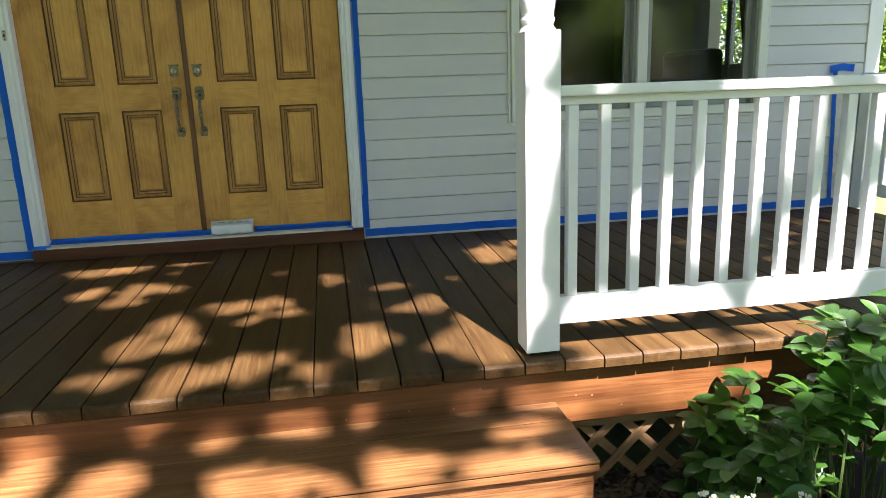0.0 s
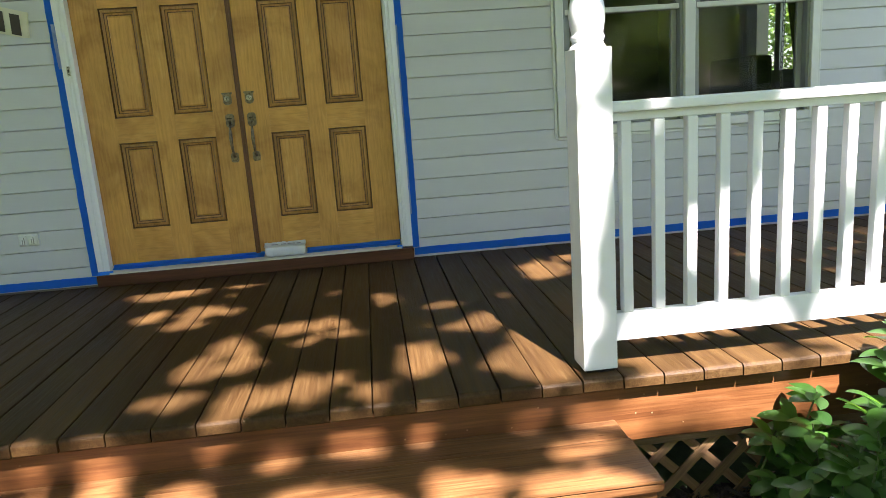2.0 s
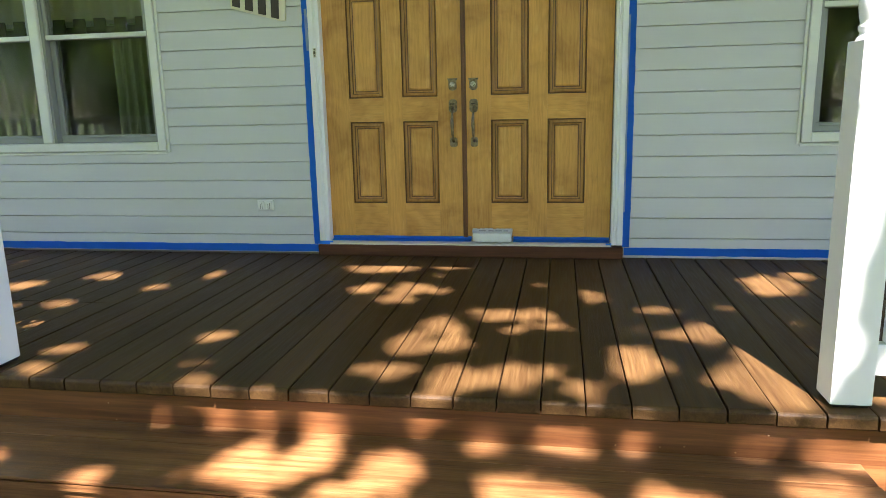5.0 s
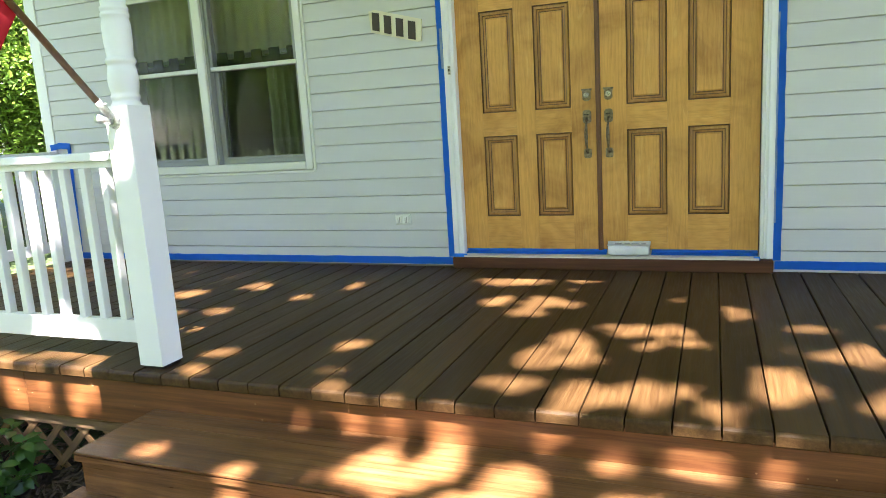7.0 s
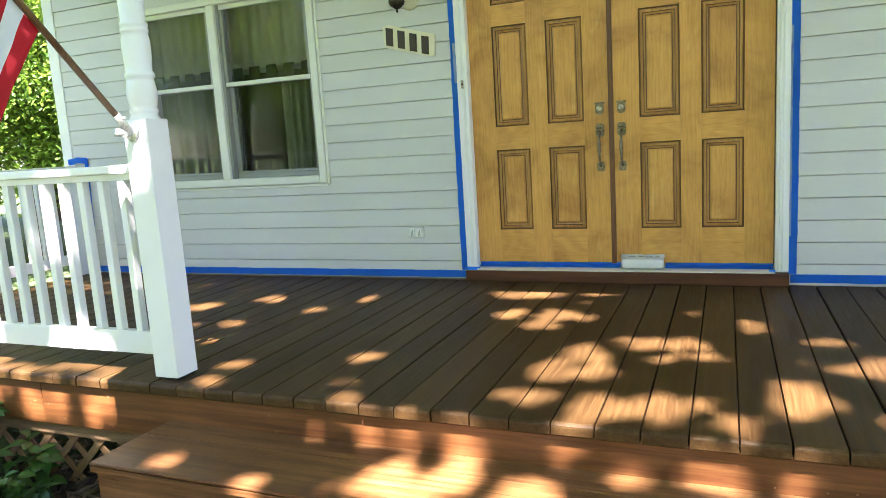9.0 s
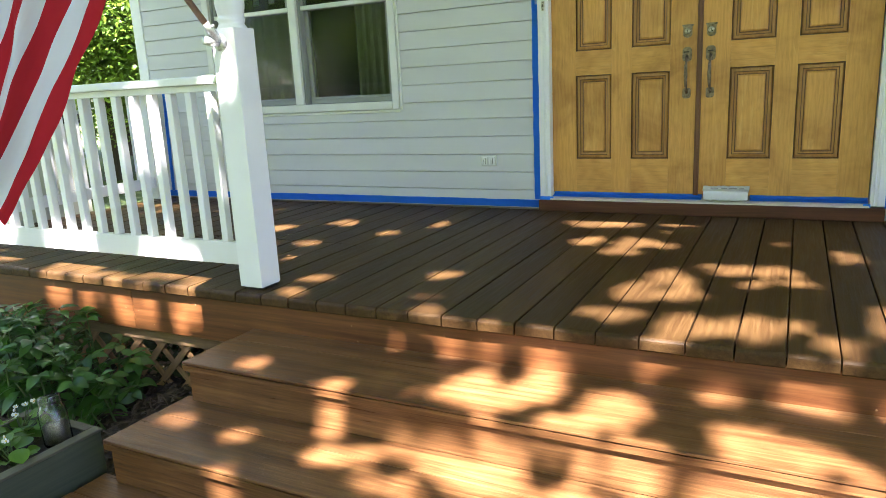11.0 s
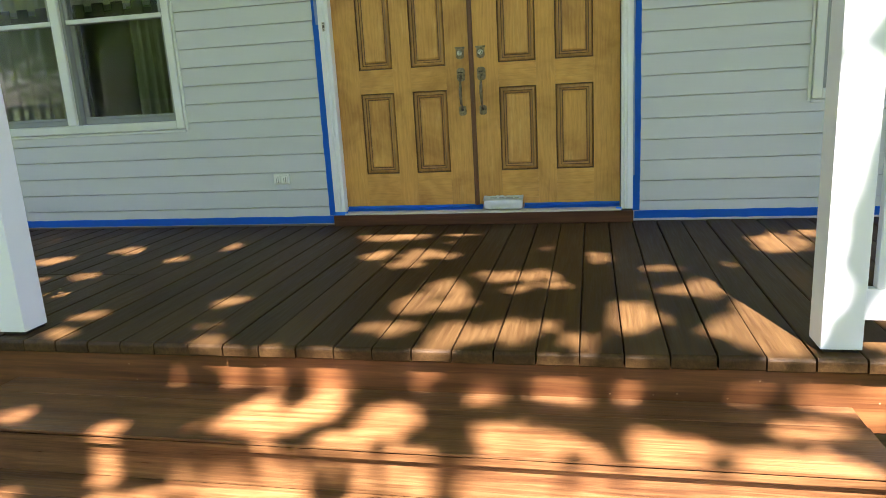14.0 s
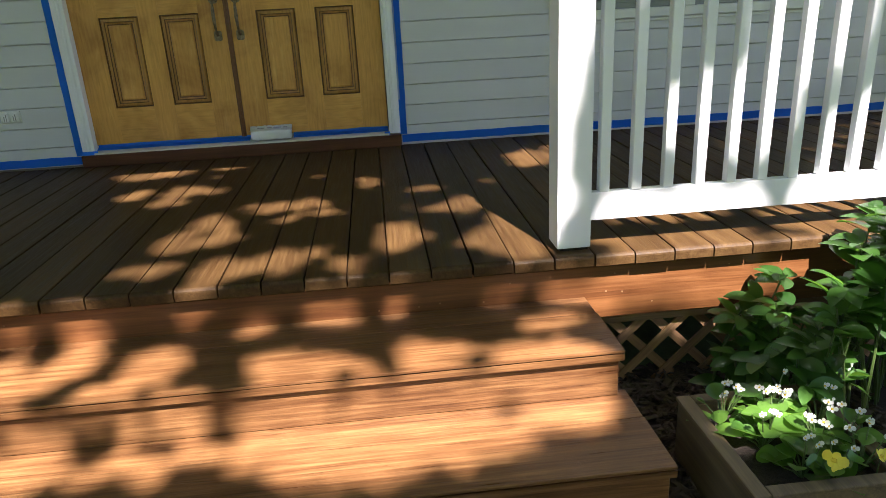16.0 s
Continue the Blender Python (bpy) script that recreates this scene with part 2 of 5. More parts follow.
M["shrub_leaf"] = leaf_material("glossy shrub leaf", (0.016, 0.055, 0.010), (0.052, 0.135, 0.02), (0.15, 0.34, 0.03), 0.42)
M["soft_leaf"] = leaf_material("soft shrub leaf", (0.022, 0.07, 0.014), (0.065, 0.16, 0.032), (0.14, 0.34, 0.05), 0.36)
M["begonia_leaf"] = leaf_material("bright begonia leaf", (0.035, 0.095, 0.014), (0.10, 0.21, 0.03), (0.2, 0.38, 0.05), 0.3)
M["petal"] = leaf_material("white petal", (0.55, 0.57, 0.52), (0.70, 0.71, 0.68), (0.65, 0.68, 0.6), 0.5, False, 0.3)
M["yellow"] = leaf_material("yellow petal", (0.75, 0.6, 0.04), (0.85, 0.72, 0.1), (0.8, 0.7, 0.08), 0.5, False, 0.3)
M["pollen"] = paint("yellow flower heart", (0.7, 0.5, 0.05), 0.8)
M["pole"] = wood("varnished pole wood", (0.07, 0.035, 0.015), (0.13, 0.07, 0.03), (0.2, 0.115, 0.055), "Z", 0.4)
M["flag_red"] = leaf_material("red flag cloth", (0.32, 0.009, 0.018), (0.38, 0.013, 0.024), (0.5, 0.012, 0.018), 0.9, False, 0.35)
M["flag_white"] = leaf_material("white flag cloth", (0.58, 0.60, 0.64), (0.64, 0.66, 0.70), (0.66, 0.67, 0.70), 0.7, False, 0.35)
M["flag_blue"] = leaf_material("blue flag cloth", (0.02, 0.035, 0.16), (0.03, 0.045, 0.2), (0.03, 0.05, 0.3), 0.7, False, 0.35)
M["jar"] = glass("jar glass", (0.93, 0.97, 0.95))
M["pane"] = glass("window glass", (0.86, 0.9, 0.87))
M["gravel"] = earth("grey-brown jar filling", (0.02, 0.016, 0.013), (0.15, 0.125, 0.10), 160.0)
M["cabinet"] = paint("weathered off-white cabinet paint", (0.52, 0.52, 0.46), 0.7, 0.05, 0.2, 6.0, (0.6, 0.65, 0.5), 0.4)
M["leaf_litter"] = paint("dry leaf litter", (0.32, 0.25, 0.17), 0.9)

# ---------------------------------------------------------------- mesh helpers


def link(name, bm, material, parent=None, label="", smooth=False):
    me = bpy.data.meshes.new(name)
    if smooth:
        for f in bm.faces:
            f.smooth = True
    bm.to_mesh(me)
    bm.free()
    for m in (material if isinstance(material, (list, tuple)) else [material]):
        me.materials.append(m)
    ob = new(name, me)
    if parent is not None:
        ob.parent = parent
    if label:
        ob["label"] = label
    return ob


def part(name, bm, material, parent, label="", smooth=False):
    return link(name, bm, material, parent, label, smooth)


def thing(name, label, category, group="", kind="", at=(0, 0, 0)):
    ob = new(name)
    ob.empty_display_size = 0.1
    ob.location = at
    return tagged(ob, label, category, group, kind)


def shared(name, mesh, parent, matrix):
    ob = new(name, mesh)
    ob.parent = parent
    ob.matrix_basis = matrix
    return ob


def add_box(bm, x0, x1, y0, y1, z0, z1, bevel=0.0, seg=1):
    made = bmesh.ops.create_cube(bm, size=1.0)["verts"]
    for v in made:
        v.co = ((x0 + x1) / 2 + v.co.x * (x1 - x0), (y0 + y1) / 2 + v.co.y * (y1 - y0), (z0 + z1) / 2 + v.co.z * (z1 - z0))
    if bevel > 0:
        edges = {e for v in made for e in v.link_edges}
        bmesh.ops.bevel(bm, geom=list(edges), offset=bevel, segments=seg, profile=0.6, affect="EDGES")
    return bm


def box(x0, x1, y0, y1, z0, z1, bevel=0.0, seg=1):
    return add_box(bmesh.new(), x0, x1, y0, y1, z0, z1, bevel, seg)


def prism(profile, a, b, axis="x"):
    """A closed profile swept along one axis from a to b."""
    bm = bmesh.new()

    def co(p, t):
        return {"x": (t, p[0], p[1]), "y": (p[0], t, p[1]), "z": (p[0], p[1], t)}[axis]
    lo = [bm.verts.new(co(p, a)) for p in profile]
    hi = [bm.verts.new(co(p, b)) for p in profile]
    n = len(profile)
    for i in range(n):
        bm.faces.new((lo[i], lo[(i + 1) % n], hi[(i + 1) % n], hi[i]))
    bm.faces.new(lo[::-1])
    bm.faces.new(hi)
    bmesh.ops.recalc_face_normals(bm, faces=bm.faces[:])
    return bm


def lathe(profile, sides=24, m=Matrix.Identity(4), bm=None):
    """Rings of (radius, height) turned round the z axis; closed at the ends."""
    bm = bm or bmesh.new()
    rings = []
    for r, z in profile:
        rings.append([bm.verts.new(m @ Vector((r * math.cos(2 * math.pi * i / sides), r * math.sin(2 * math.pi * i / sides), z))) for i in range(sides)])
    for a, b in zip(rings, rings[1:]):
        for i in range(sides):
            bm.faces.new((a[i], a[(i + 1) % sides], b[(i + 1) % sides], b[i]))
    bm.faces.new(rings[0][::-1])
    bm.faces.new(rings[-1])
    return bm


def tube(points, radius, sides=8, bm=None):
    """A round bar along points; radius may be one number or one for each point."""
    bm = bm or bmesh.new()
    pts = [Vector(p) for p in points]
    rad = radius if isinstance(radius, (list, tuple)) else [radius] * len(pts)
    rings = []
    for i, p in enumerate(pts):
        d = (pts[min(i + 1, len(pts) - 1)] - pts[max(i - 1, 0)]).normalized()
        side = d.cross(Vector((0.31, 0.17, 0.93))).normalized()
        up = side.cross(d)
        rings.append([bm.verts.new(p + rad[i] * (math.cos(2 * math.pi * k / sides) * side + math.sin(2 * math.pi * k / sides) * up)) for k in range(sides)])
    for a, b in zip(rings, rings[1:]):
        for k in range(sides):
            bm.faces.new((a[k], a[(k + 1) % sides], b[(k + 1) % sides], b[k]))
    bm.faces.new(rings[0][::-1])
    bm.faces.new(rings[-1])
    bmesh.ops.recalc_face_normals(bm, faces=bm.faces[:])
    return bm


def plate(outline, y0, y1, bevel=0.0):
    """An outline in x and z with a thickness in y."""
    bm = prism([(p[0], p[1]) for p in outline], y0, y1, "y")
    if bevel:
        front = [e for e in bm.edges if all(abs(v.co.y - min(y0, y1)) < 1e-6 for v in e.verts)]
        bmesh.ops.bevel(bm, geom=front, offset=bevel, segments=2, affect="EDGES")
    return bm


# ---------------------------------------------------------------- setting: ground, house, porch
GROUND = -0.62
DECK_FRONT = -2.30
X_L, X_R = -4.72, 4.72

bm = bmesh.new()
cuts = [-400, -60, -20, -8, -4, 0, 4, 8, 20, 60, 400]
grid = [[bm.verts.new((x, y, GROUND - 0.03 + (0.25 * noise.noise((x * 0.05, y * 0.05, 0)) if abs(x) > 7 or abs(y) > 9 else 0))) for x in cuts] for y in cuts]
for j in range(len(cuts) - 1):
    for i in range(len(cuts) - 1):
        bm.faces.new((grid[j][i], grid[j][i + 1], grid[j + 1][i + 1], grid[j + 1][i]))
tagged(link("ground", bm, M["lawn"]), "mown green lawn round the house", "lawn", kind="structure")


def bed(x0, x1, y0, y1, name, label):
    bm = bmesh.new()
    nx, ny = 26, 18
    vs = [[bm.verts.new((x0 + (x1 - x0) * i / nx, y0 + (y1 - y0) * j / ny,
                         GROUND + 0.035 * noise.noise((i * 0.7 + x0, j * 0.7, 3.1)) + 0.02)) for i in range(nx + 1)] for j in range(ny + 1)]
    for j in range(ny):
        for i in range(nx):
            bm.faces.new((vs[j][i], vs[j][i + 1], vs[j + 1][i + 1], vs[j + 1][i]))
    return tagged(link(name, bm, M["mulch"], smooth=True), label, "mulch bed", kind="structure")


bed(1.5, 4.9, -3.6, -2.1, "mulch_bed_right", "dark bark mulch bed beside the steps")
bed(-4.9, -1.5, -3.6, -2.1, "mulch_bed_left", "dark bark mulch bed beside the steps")


def chips(name, x0, x1, y0, y1, count, seed):
    rnd = random.Random(seed)
    bm = bmesh.new()
    for _ in range(count):
        l, w = rnd.uniform(0.012, 0.05), rnd.uniform(0.004, 0.012)
        m = pose(rnd.uniform(x0, x1), rnd.uniform(y0, y1), GROUND + 0.045 + rnd.uniform(-0.01, 0.015), rnd.uniform(-30, 30), rnd.uniform(-30, 30), rnd.uniform(0, 360))
        a = [bm.verts.new(m @ Vector(p)) for p in ((-l, -w, 0), (l, -w * 0.6, 0), (l * 0.8, w, 0.002), (-l * 0.9, w * 0.8, 0.002), (0, 0, 0.007))]
        for q in ((0, 1, 4), (1, 2, 4), (2, 3, 4), (3, 0, 4)):
            bm.faces.new([a[i] for i in q])
    return tagged(link(name, bm, M["chip"]), "scattered brown bark chips", "bark chips", kind="stuff")


chips("bark_chips", 1.6, 2.6, -3.3, -2.15, 2600, 3)
chips("bark_chips", -3.0, -1.65, -3.2, -2.15, 1500, 4)

LEFT_FIRST, LEFT_PITCH, RIGHT_FIRST, RIGHT_PITCH = 0.138, 0.1254, 0.133, 0.1297

# ---- house walls (sheathing with openings), rooms, porch roof
WIN = {"L": (-3.90, -2.075), "R": (2.05, 3.86)}
WIN_Z = (0.725, 2.165)
DOOR_X = (-0.995, 1.03)
DOOR_TOP = 2.26
CEIL = 3.0


def wall_boxes(name, spans, y0, y1, material, label):
    bm = bmesh.new()
    for x0, x1, z0, z1 in spans:
        add_box(bm, x0, x1, y0, y1, z0, z1)
    return tagged(link(name, bm, material), label, "wall", kind="structure")


wz0, wz1 = WIN_Z[0] + 0.05, WIN_Z[1] - 0.03
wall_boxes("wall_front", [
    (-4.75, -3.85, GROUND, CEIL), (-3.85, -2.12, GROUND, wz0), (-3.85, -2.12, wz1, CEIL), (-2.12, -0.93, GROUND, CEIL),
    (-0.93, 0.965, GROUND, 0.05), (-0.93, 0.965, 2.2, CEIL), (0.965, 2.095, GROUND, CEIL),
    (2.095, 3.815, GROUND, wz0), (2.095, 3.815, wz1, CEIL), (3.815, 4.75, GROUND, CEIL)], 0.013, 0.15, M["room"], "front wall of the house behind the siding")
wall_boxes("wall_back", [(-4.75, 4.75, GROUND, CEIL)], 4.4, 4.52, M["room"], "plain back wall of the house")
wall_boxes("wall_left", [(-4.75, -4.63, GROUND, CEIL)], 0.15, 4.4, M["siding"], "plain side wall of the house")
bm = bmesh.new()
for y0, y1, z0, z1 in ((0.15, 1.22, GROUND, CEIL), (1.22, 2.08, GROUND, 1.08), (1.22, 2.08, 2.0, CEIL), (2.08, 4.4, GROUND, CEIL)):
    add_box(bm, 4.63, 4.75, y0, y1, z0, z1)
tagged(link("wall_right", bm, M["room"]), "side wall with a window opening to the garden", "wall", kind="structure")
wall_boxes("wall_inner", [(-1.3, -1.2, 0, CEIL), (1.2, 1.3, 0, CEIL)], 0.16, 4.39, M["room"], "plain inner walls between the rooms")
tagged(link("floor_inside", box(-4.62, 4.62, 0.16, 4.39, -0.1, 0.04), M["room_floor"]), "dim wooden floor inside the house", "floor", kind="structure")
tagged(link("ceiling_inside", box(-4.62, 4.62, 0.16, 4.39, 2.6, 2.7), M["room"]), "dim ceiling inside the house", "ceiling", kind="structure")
# porch roof: flat ceiling, header beam and sloping roof
tagged(link("ceiling_porch", box(-4.9, 4.9, -2.30, 0.0, 3.12, 3.16), M["porch_ceiling"]), "white boarded porch ceiling", "ceiling", kind="structure")
tagged(link("beam", box(-4.9, 4.9, -2.26, -2.10, 2.96, 3.119, 0.006), M["white"]), "white painted porch header beam", "beam", kind="structure")
bm = prism([(-2.36, 3.17), (-2.36, 3.22), (2.2, 5.0), (4.9, 3.3), (4.9, 3.17)], -5.1, 5.1, "x")
tagged(link("roof", bm, M["roof"]), "grey shingled house roof", "roof", kind="structure")
for sx in (-1, 1):
    tagged(link("trim_corner", box(*sorted((sx * 4.645, sx * 4.76)), -0.016, 0.012, -0.06, CEIL, 0.003), M["white"]), "white corner board of the house", "trim", kind="structure")

# siding, course by course


def clapboard(length, pitch):
    h = pitch - 0.005                                   # face up to the shadow gap under the next course
    return prism([(-0.0075, 0.0), (-0.009, 0.003), (-0.002, h), (0.0118, h + 0.0005), (0.0118, pitch), (0.0128, pitch), (0.0128, 0.0)], -length / 2, length / 2, "x")


siding = thing("siding", "pale grey painted lap siding on the porch wall", "siding", kind="structure")
siding_mesh = {}


def course(x0, x1, z, pitch):
    key = (round(x1 - x0, 3), pitch)
    if key not in siding_mesh:
        ob = part("clapboard", clapboard(x1 - x0, pitch), M["siding"], siding)
        siding_mesh[key] = ob.data
        ob.location = ((x0 + x1) / 2, 0, z)
    else:
        shared("clapboard", siding_mesh[key], siding, Matrix.Translation(((x0 + x1) / 2, 0, z)))


for side, first, pitch in ((-1, LEFT_FIRST, LEFT_PITCH), (1, RIGHT_FIRST, RIGHT_PITCH)):
    for k in range(-1, 18):
        z = first + pitch * k
        if z > DOOR_TOP - 0.06:
            break
        if side < 0:
            spans = [(-4.645, WIN["L"][0] + 0.01), (WIN["L"][1] - 0.01, DOOR_X[0])] if WIN_Z[0] - 0.025 < z < WIN_Z[1] - 0.06 else [(-4.645, DOOR_X[0])]
        else:
            spans = [(DOOR_X[1], WIN["R"][0] + 0.01), (WIN["R"][1] - 0.01, 4.645)] if WIN_Z[0] - 0.025 < z < WIN_Z[1] - 0.06 else [(DOOR_X[1], 4.645)]
        for x0, x1 in spans:
            course(x0, x1, z, pitch)
for k in range(7):
    course(-4.645, 4.645, 2.27 + 0.126 * k, 0.126)

# ---- windows: two double-hung units under one frame


def window(name, x0, x1, label):
    w = thing(name, label, "window", kind="structure")
    z0, z1 = WIN_Z
    f = part("window_frame", box(x0, x0 + 0.055, -0.028, 0.1, z0, z1, 0.004), M["vinyl"], w)
    part("window_frame", box(x1 - 0.055, x1, -0.028, 0.1, z0, z1, 0.004), M["vinyl"], w)
    part("window_frame", box(x0 + 0.055, x1 - 0.055, -0.028, 0.1, z1 - 0.05, z1, 0.004), M["vinyl"], w)
    part("window_sill", box(x0 + 0.055, x1 - 0.055, -0.03, 0.1, z0, z0 + 0.058, 0.004), M["vinyl"], w)
    part("flange", box(x0 - 0.022, x0 - 0.004, -0.016, 0.0, z0 - 0.012, z1 + 0.012, 0.003), M["vinyl"], w)
    part("flange", box(x1 + 0.004, x1 + 0.022, -0.016, 0.0, z0 - 0.012, z1 + 0.012, 0.003), M["vinyl"], w)
    part("flange", box(x0 - 0.004, x1 + 0.004, -0.016, 0.0, z0 - 0.024, z0 - 0.005, 0.003), M["vinyl"], w)
    xm = (x0 + x1) / 2
    part("mullion", box(xm - 0.037, xm + 0.037, -0.026, 0.1, z0 + 0.0585, z1 - 0.0505, 0.005), M["vinyl"], w)
    zi0, zi1 = z0 + 0.0585, z1 - 0.0505
    zm = 1.515
    for a, b in ((x0 + 0.0555, xm - 0.0375), (xm + 0.0375, x1 - 0.0555)):
        # jamb liners, upper sash (outer), lower sash (inner)
        for j0, j1 in ((a, a + 0.02), (b - 0.02, b)):
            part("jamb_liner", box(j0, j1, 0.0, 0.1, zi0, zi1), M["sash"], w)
        up = part("upper_sash", box(a + 0.0205, b - 0.0205, 0.012, 0.042, zm - 0.016, zm + 0.016, 0.003), M["vinyl"], w)
        part("sash_rail", box(a + 0.0205, b - 0.0205, 0.012, 0.042, zi1 - 0.035, zi1, 0.003), M["vinyl"], up)
        for s0, s1 in ((a + 0.0205, a + 0.046), (b - 0.046, b - 0.0205)):
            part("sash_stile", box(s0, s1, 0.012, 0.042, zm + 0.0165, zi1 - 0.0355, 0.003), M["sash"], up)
        g = part("pane", box(a + 0.047, b - 0.047, 0.026, 0.030, zm + 0.0165, zi1 - 0.0355), M["pane"], up)
        g.visible_shadow = False
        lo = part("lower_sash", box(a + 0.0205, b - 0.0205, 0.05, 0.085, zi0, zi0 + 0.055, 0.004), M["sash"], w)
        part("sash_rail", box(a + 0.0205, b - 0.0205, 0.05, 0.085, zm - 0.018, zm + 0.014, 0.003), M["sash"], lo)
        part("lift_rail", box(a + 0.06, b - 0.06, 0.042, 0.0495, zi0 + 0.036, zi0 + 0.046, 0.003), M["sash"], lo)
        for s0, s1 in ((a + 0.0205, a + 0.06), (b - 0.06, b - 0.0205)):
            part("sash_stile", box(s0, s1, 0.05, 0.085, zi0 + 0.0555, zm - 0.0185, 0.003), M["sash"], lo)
        g = part("pane", box(a + 0.061, b - 0.061, 0.066, 0.070, zi0 + 0.0555, zm - 0.0185), M["pane"], lo)
        g.visible_shadow = False
    return w


window("window_1", *WIN["L"], "pair of off-white vinyl sash windows with curtains behind")
window("window_2", *WIN["R"], "pair of off-white vinyl sash windows before a dark room")

# curtains behind the left window
curtain = thing("valance", "olive valance with a row of dark square tabs", "valance")
bm = bmesh.new()
cols = 120
vs = []
for i in range(cols + 1):
    x = -3.86 + 1.74 * i / cols
    y = 0.20 + 0.012 * math.sin(i * 0.9)
    vs.append([bm.verts.new((x, y, z)) for z in (1.64, 1.9, 2.16)])
for a, b in zip(vs, vs[1:]):
    for k in range(2):
        bm.faces.new((a[k], b[k], b[k + 1], a[k + 1]))
bmesh.ops.solidify(bm, geom=bm.faces[:], thickness=0.004)
part("cloth", bm, M["valance"], curtain, smooth=True)
for i in range(11):
    x = -3.80 + i * 0.162
    part("tab", box(x, x + 0.098, 0.185, 0.195, 1.545 + 0.006 * math.sin(i * 2.1), 1.655, 0.004), M["tab"], curtain)
part("band", box(-3.86, -2.12, 0.205, 0.215, 1.525, 1.60, 0.003), M["tab"], curtain)


def drape(x0, x1, z0, z1, seed):
    bm = bmesh.new()
    n = 40
    rows = []
    for i in range(n + 1):
        x = x0 + (x1 - x0) * i / n
        rows.append([bm.verts.new((x + 0.01 * noise.noise((i * 0.3, z, seed)), 0.26 + 0.022 * math.sin(i * 0.95 + seed) + 0.012 * noise.noise((i * 0.4, z * 2, seed)), z)) for z in np.linspace(z0, z1, 8)])
    for a, b in zip(rows, rows[1:]):
        for k in range(7):
            bm.faces.new((a[k], b[k], b[k + 1], a[k + 1]))
    bmesh.ops.solidify(bm, geom=bm.faces[:], thickness=0.003)
    return tagged(link("curtain", bm, M["sheer"], smooth=True), "sheer curtain behind the window, tinted olive for mirrored greenery", "curtain", "curtains")


drape(-3.84, -3.02, 0.55, 1.62, 1.0)
drape(-2.60, -2.16, 0.55, 1.62, 2.0)
# slanted curtain and furniture in the other room
bm = bmesh.new()
a = [bm.verts.new(p) for p in ((4.60, 1.22, 2.0), (4.60, 1.62, 2.0), (4.60, 1.40, 1.06), (4.60, 1.22, 1.06))]
bm.faces.new(a)
bmesh.ops.solidify(bm, geom=bm.faces[:], thickness=0.004)
tagged(link("curtain", bm, M["tab"]), "dark curtain drawn aside at the far window", "curtain", "curtains")
tagged(link("mullion_post", box(4.66, 4.70, 1.74, 1.82, 1.08, 2.0), M["sash"]), "grey upright of the far window", "window", kind="structure")
sofa = thing("armchair", "dark armchair standing before the far window", "chair")
part("seat", box(3.5, 4.2, 1.4, 2.2, 0.25, 0.5, 0.05, 2), M["furniture"], sofa)
part("backrest", box(4.2, 4.4, 1.4, 2.2, 0.25, 1.22, 0.05, 2), M["furniture"], sofa)
for x, y in ((3.55, 1.45), (4.3, 1.45), (3.55, 2.1), (4.3, 2.1)):
    part("leg", box(x, x + 0.05, y, y + 0.05, 0.04, 0.249), M["furniture"], sofa)

# ---- front door: two panelled leaves, astragal, casing, threshold
LEAF_Z = (0.118, 2.17)
YF = 0.05


def ring_panel(x0, x1, z0, z1):
    """A moulded raised panel: nested rectangles stepping in and out."""
    steps = [(0.0, YF + 0.001), (0.003, YF + 0.012), (0.007, YF + 0.012), (0.012, YF + 0.004), (0.026, YF + 0.002), (0.030, YF + 0.010),
             (0.040, YF + 0.013), (0.046, YF + 0.013), (0.049, YF + 0.007), (0.056, YF + 0.004)]
    dark = {0, 1, 4, 6}
    bm = bmesh.new()
    rings = []
    for d, y in steps:
        rings.append([bm.verts.new(p) for p in ((x0 + d, y, z0 + d), (x1 - d, y, z0 + d), (x1 - d, y, z1 - d), (x0 + d, y, z1 - d))])
    for r, (a, b) in enumerate(zip(rings, rings[1:])):
        for i in range(4):
            f = bm.faces.new((a[i], a[(i + 1) % 4], b[(i + 1) % 4], b[i]))
            f.material_index = 1 if r in dark else (2 if r < 7 else 0)
    bm.faces.new(rings[-1])
    return bm


def leaf(name, x0, x1, cols, label, lite_cols):
    d = thing(name, label, "door", "front door leaves")
    rows = [(0.348, 0.893), (1.048, 1.704)]
    # frame of stiles and rails round the panels
    body = part("core", box(x0, x1, YF + 0.016, YF + 0.045, *LEAF_Z), M["door"], d)
    xs = [x0, *[v for c in cols for v in c], x1]
    for i in range(0, len(xs), 2):
        part("stile", box(xs[i], xs[i + 1], YF, YF + 0.0155, *LEAF_Z), M["door"], d)
    for c in cols:
        for z0, z1 in ((LEAF_Z[0], rows[0][0]), (rows[0][1], rows[1][0]), (rows[1][1], 1.84), (2.12, LEAF_Z[1])):
            part("rail", box(c[0] + 0.0003, c[1] - 0.0003, YF + 0.0004, YF + 0.0155, z0, z1), M["door_rail"], d)
        for z0, z1 in rows:
            part("panel", ring_panel(c[0], c[1], z0, z1), [M["door"], M["groove"], M["door_band"]], d)
        part("lite_frame", ring_panel(c[0], c[1], 1.84, 2.12), [M["door"], M["groove"], M["door_band"]], d)
        part("lite", box(c[0] + 0.055, c[1] - 0.055, YF - 0.002, YF + 0.003, 1.88, 2.08), M["furniture"], d, "small dark glazed light")
    return d


left_leaf = leaf("door_1", -0.922, -0.006, ((-0.758, -0.525), (-0.397, -0.162)), "golden stained wooden door leaf with raised panels", 2)
right_leaf = leaf("door_2", 0.026, 0.952, ((0.185, 0.427), (0.549, 0.788)), "golden stained wooden door leaf with raised panels", 2)
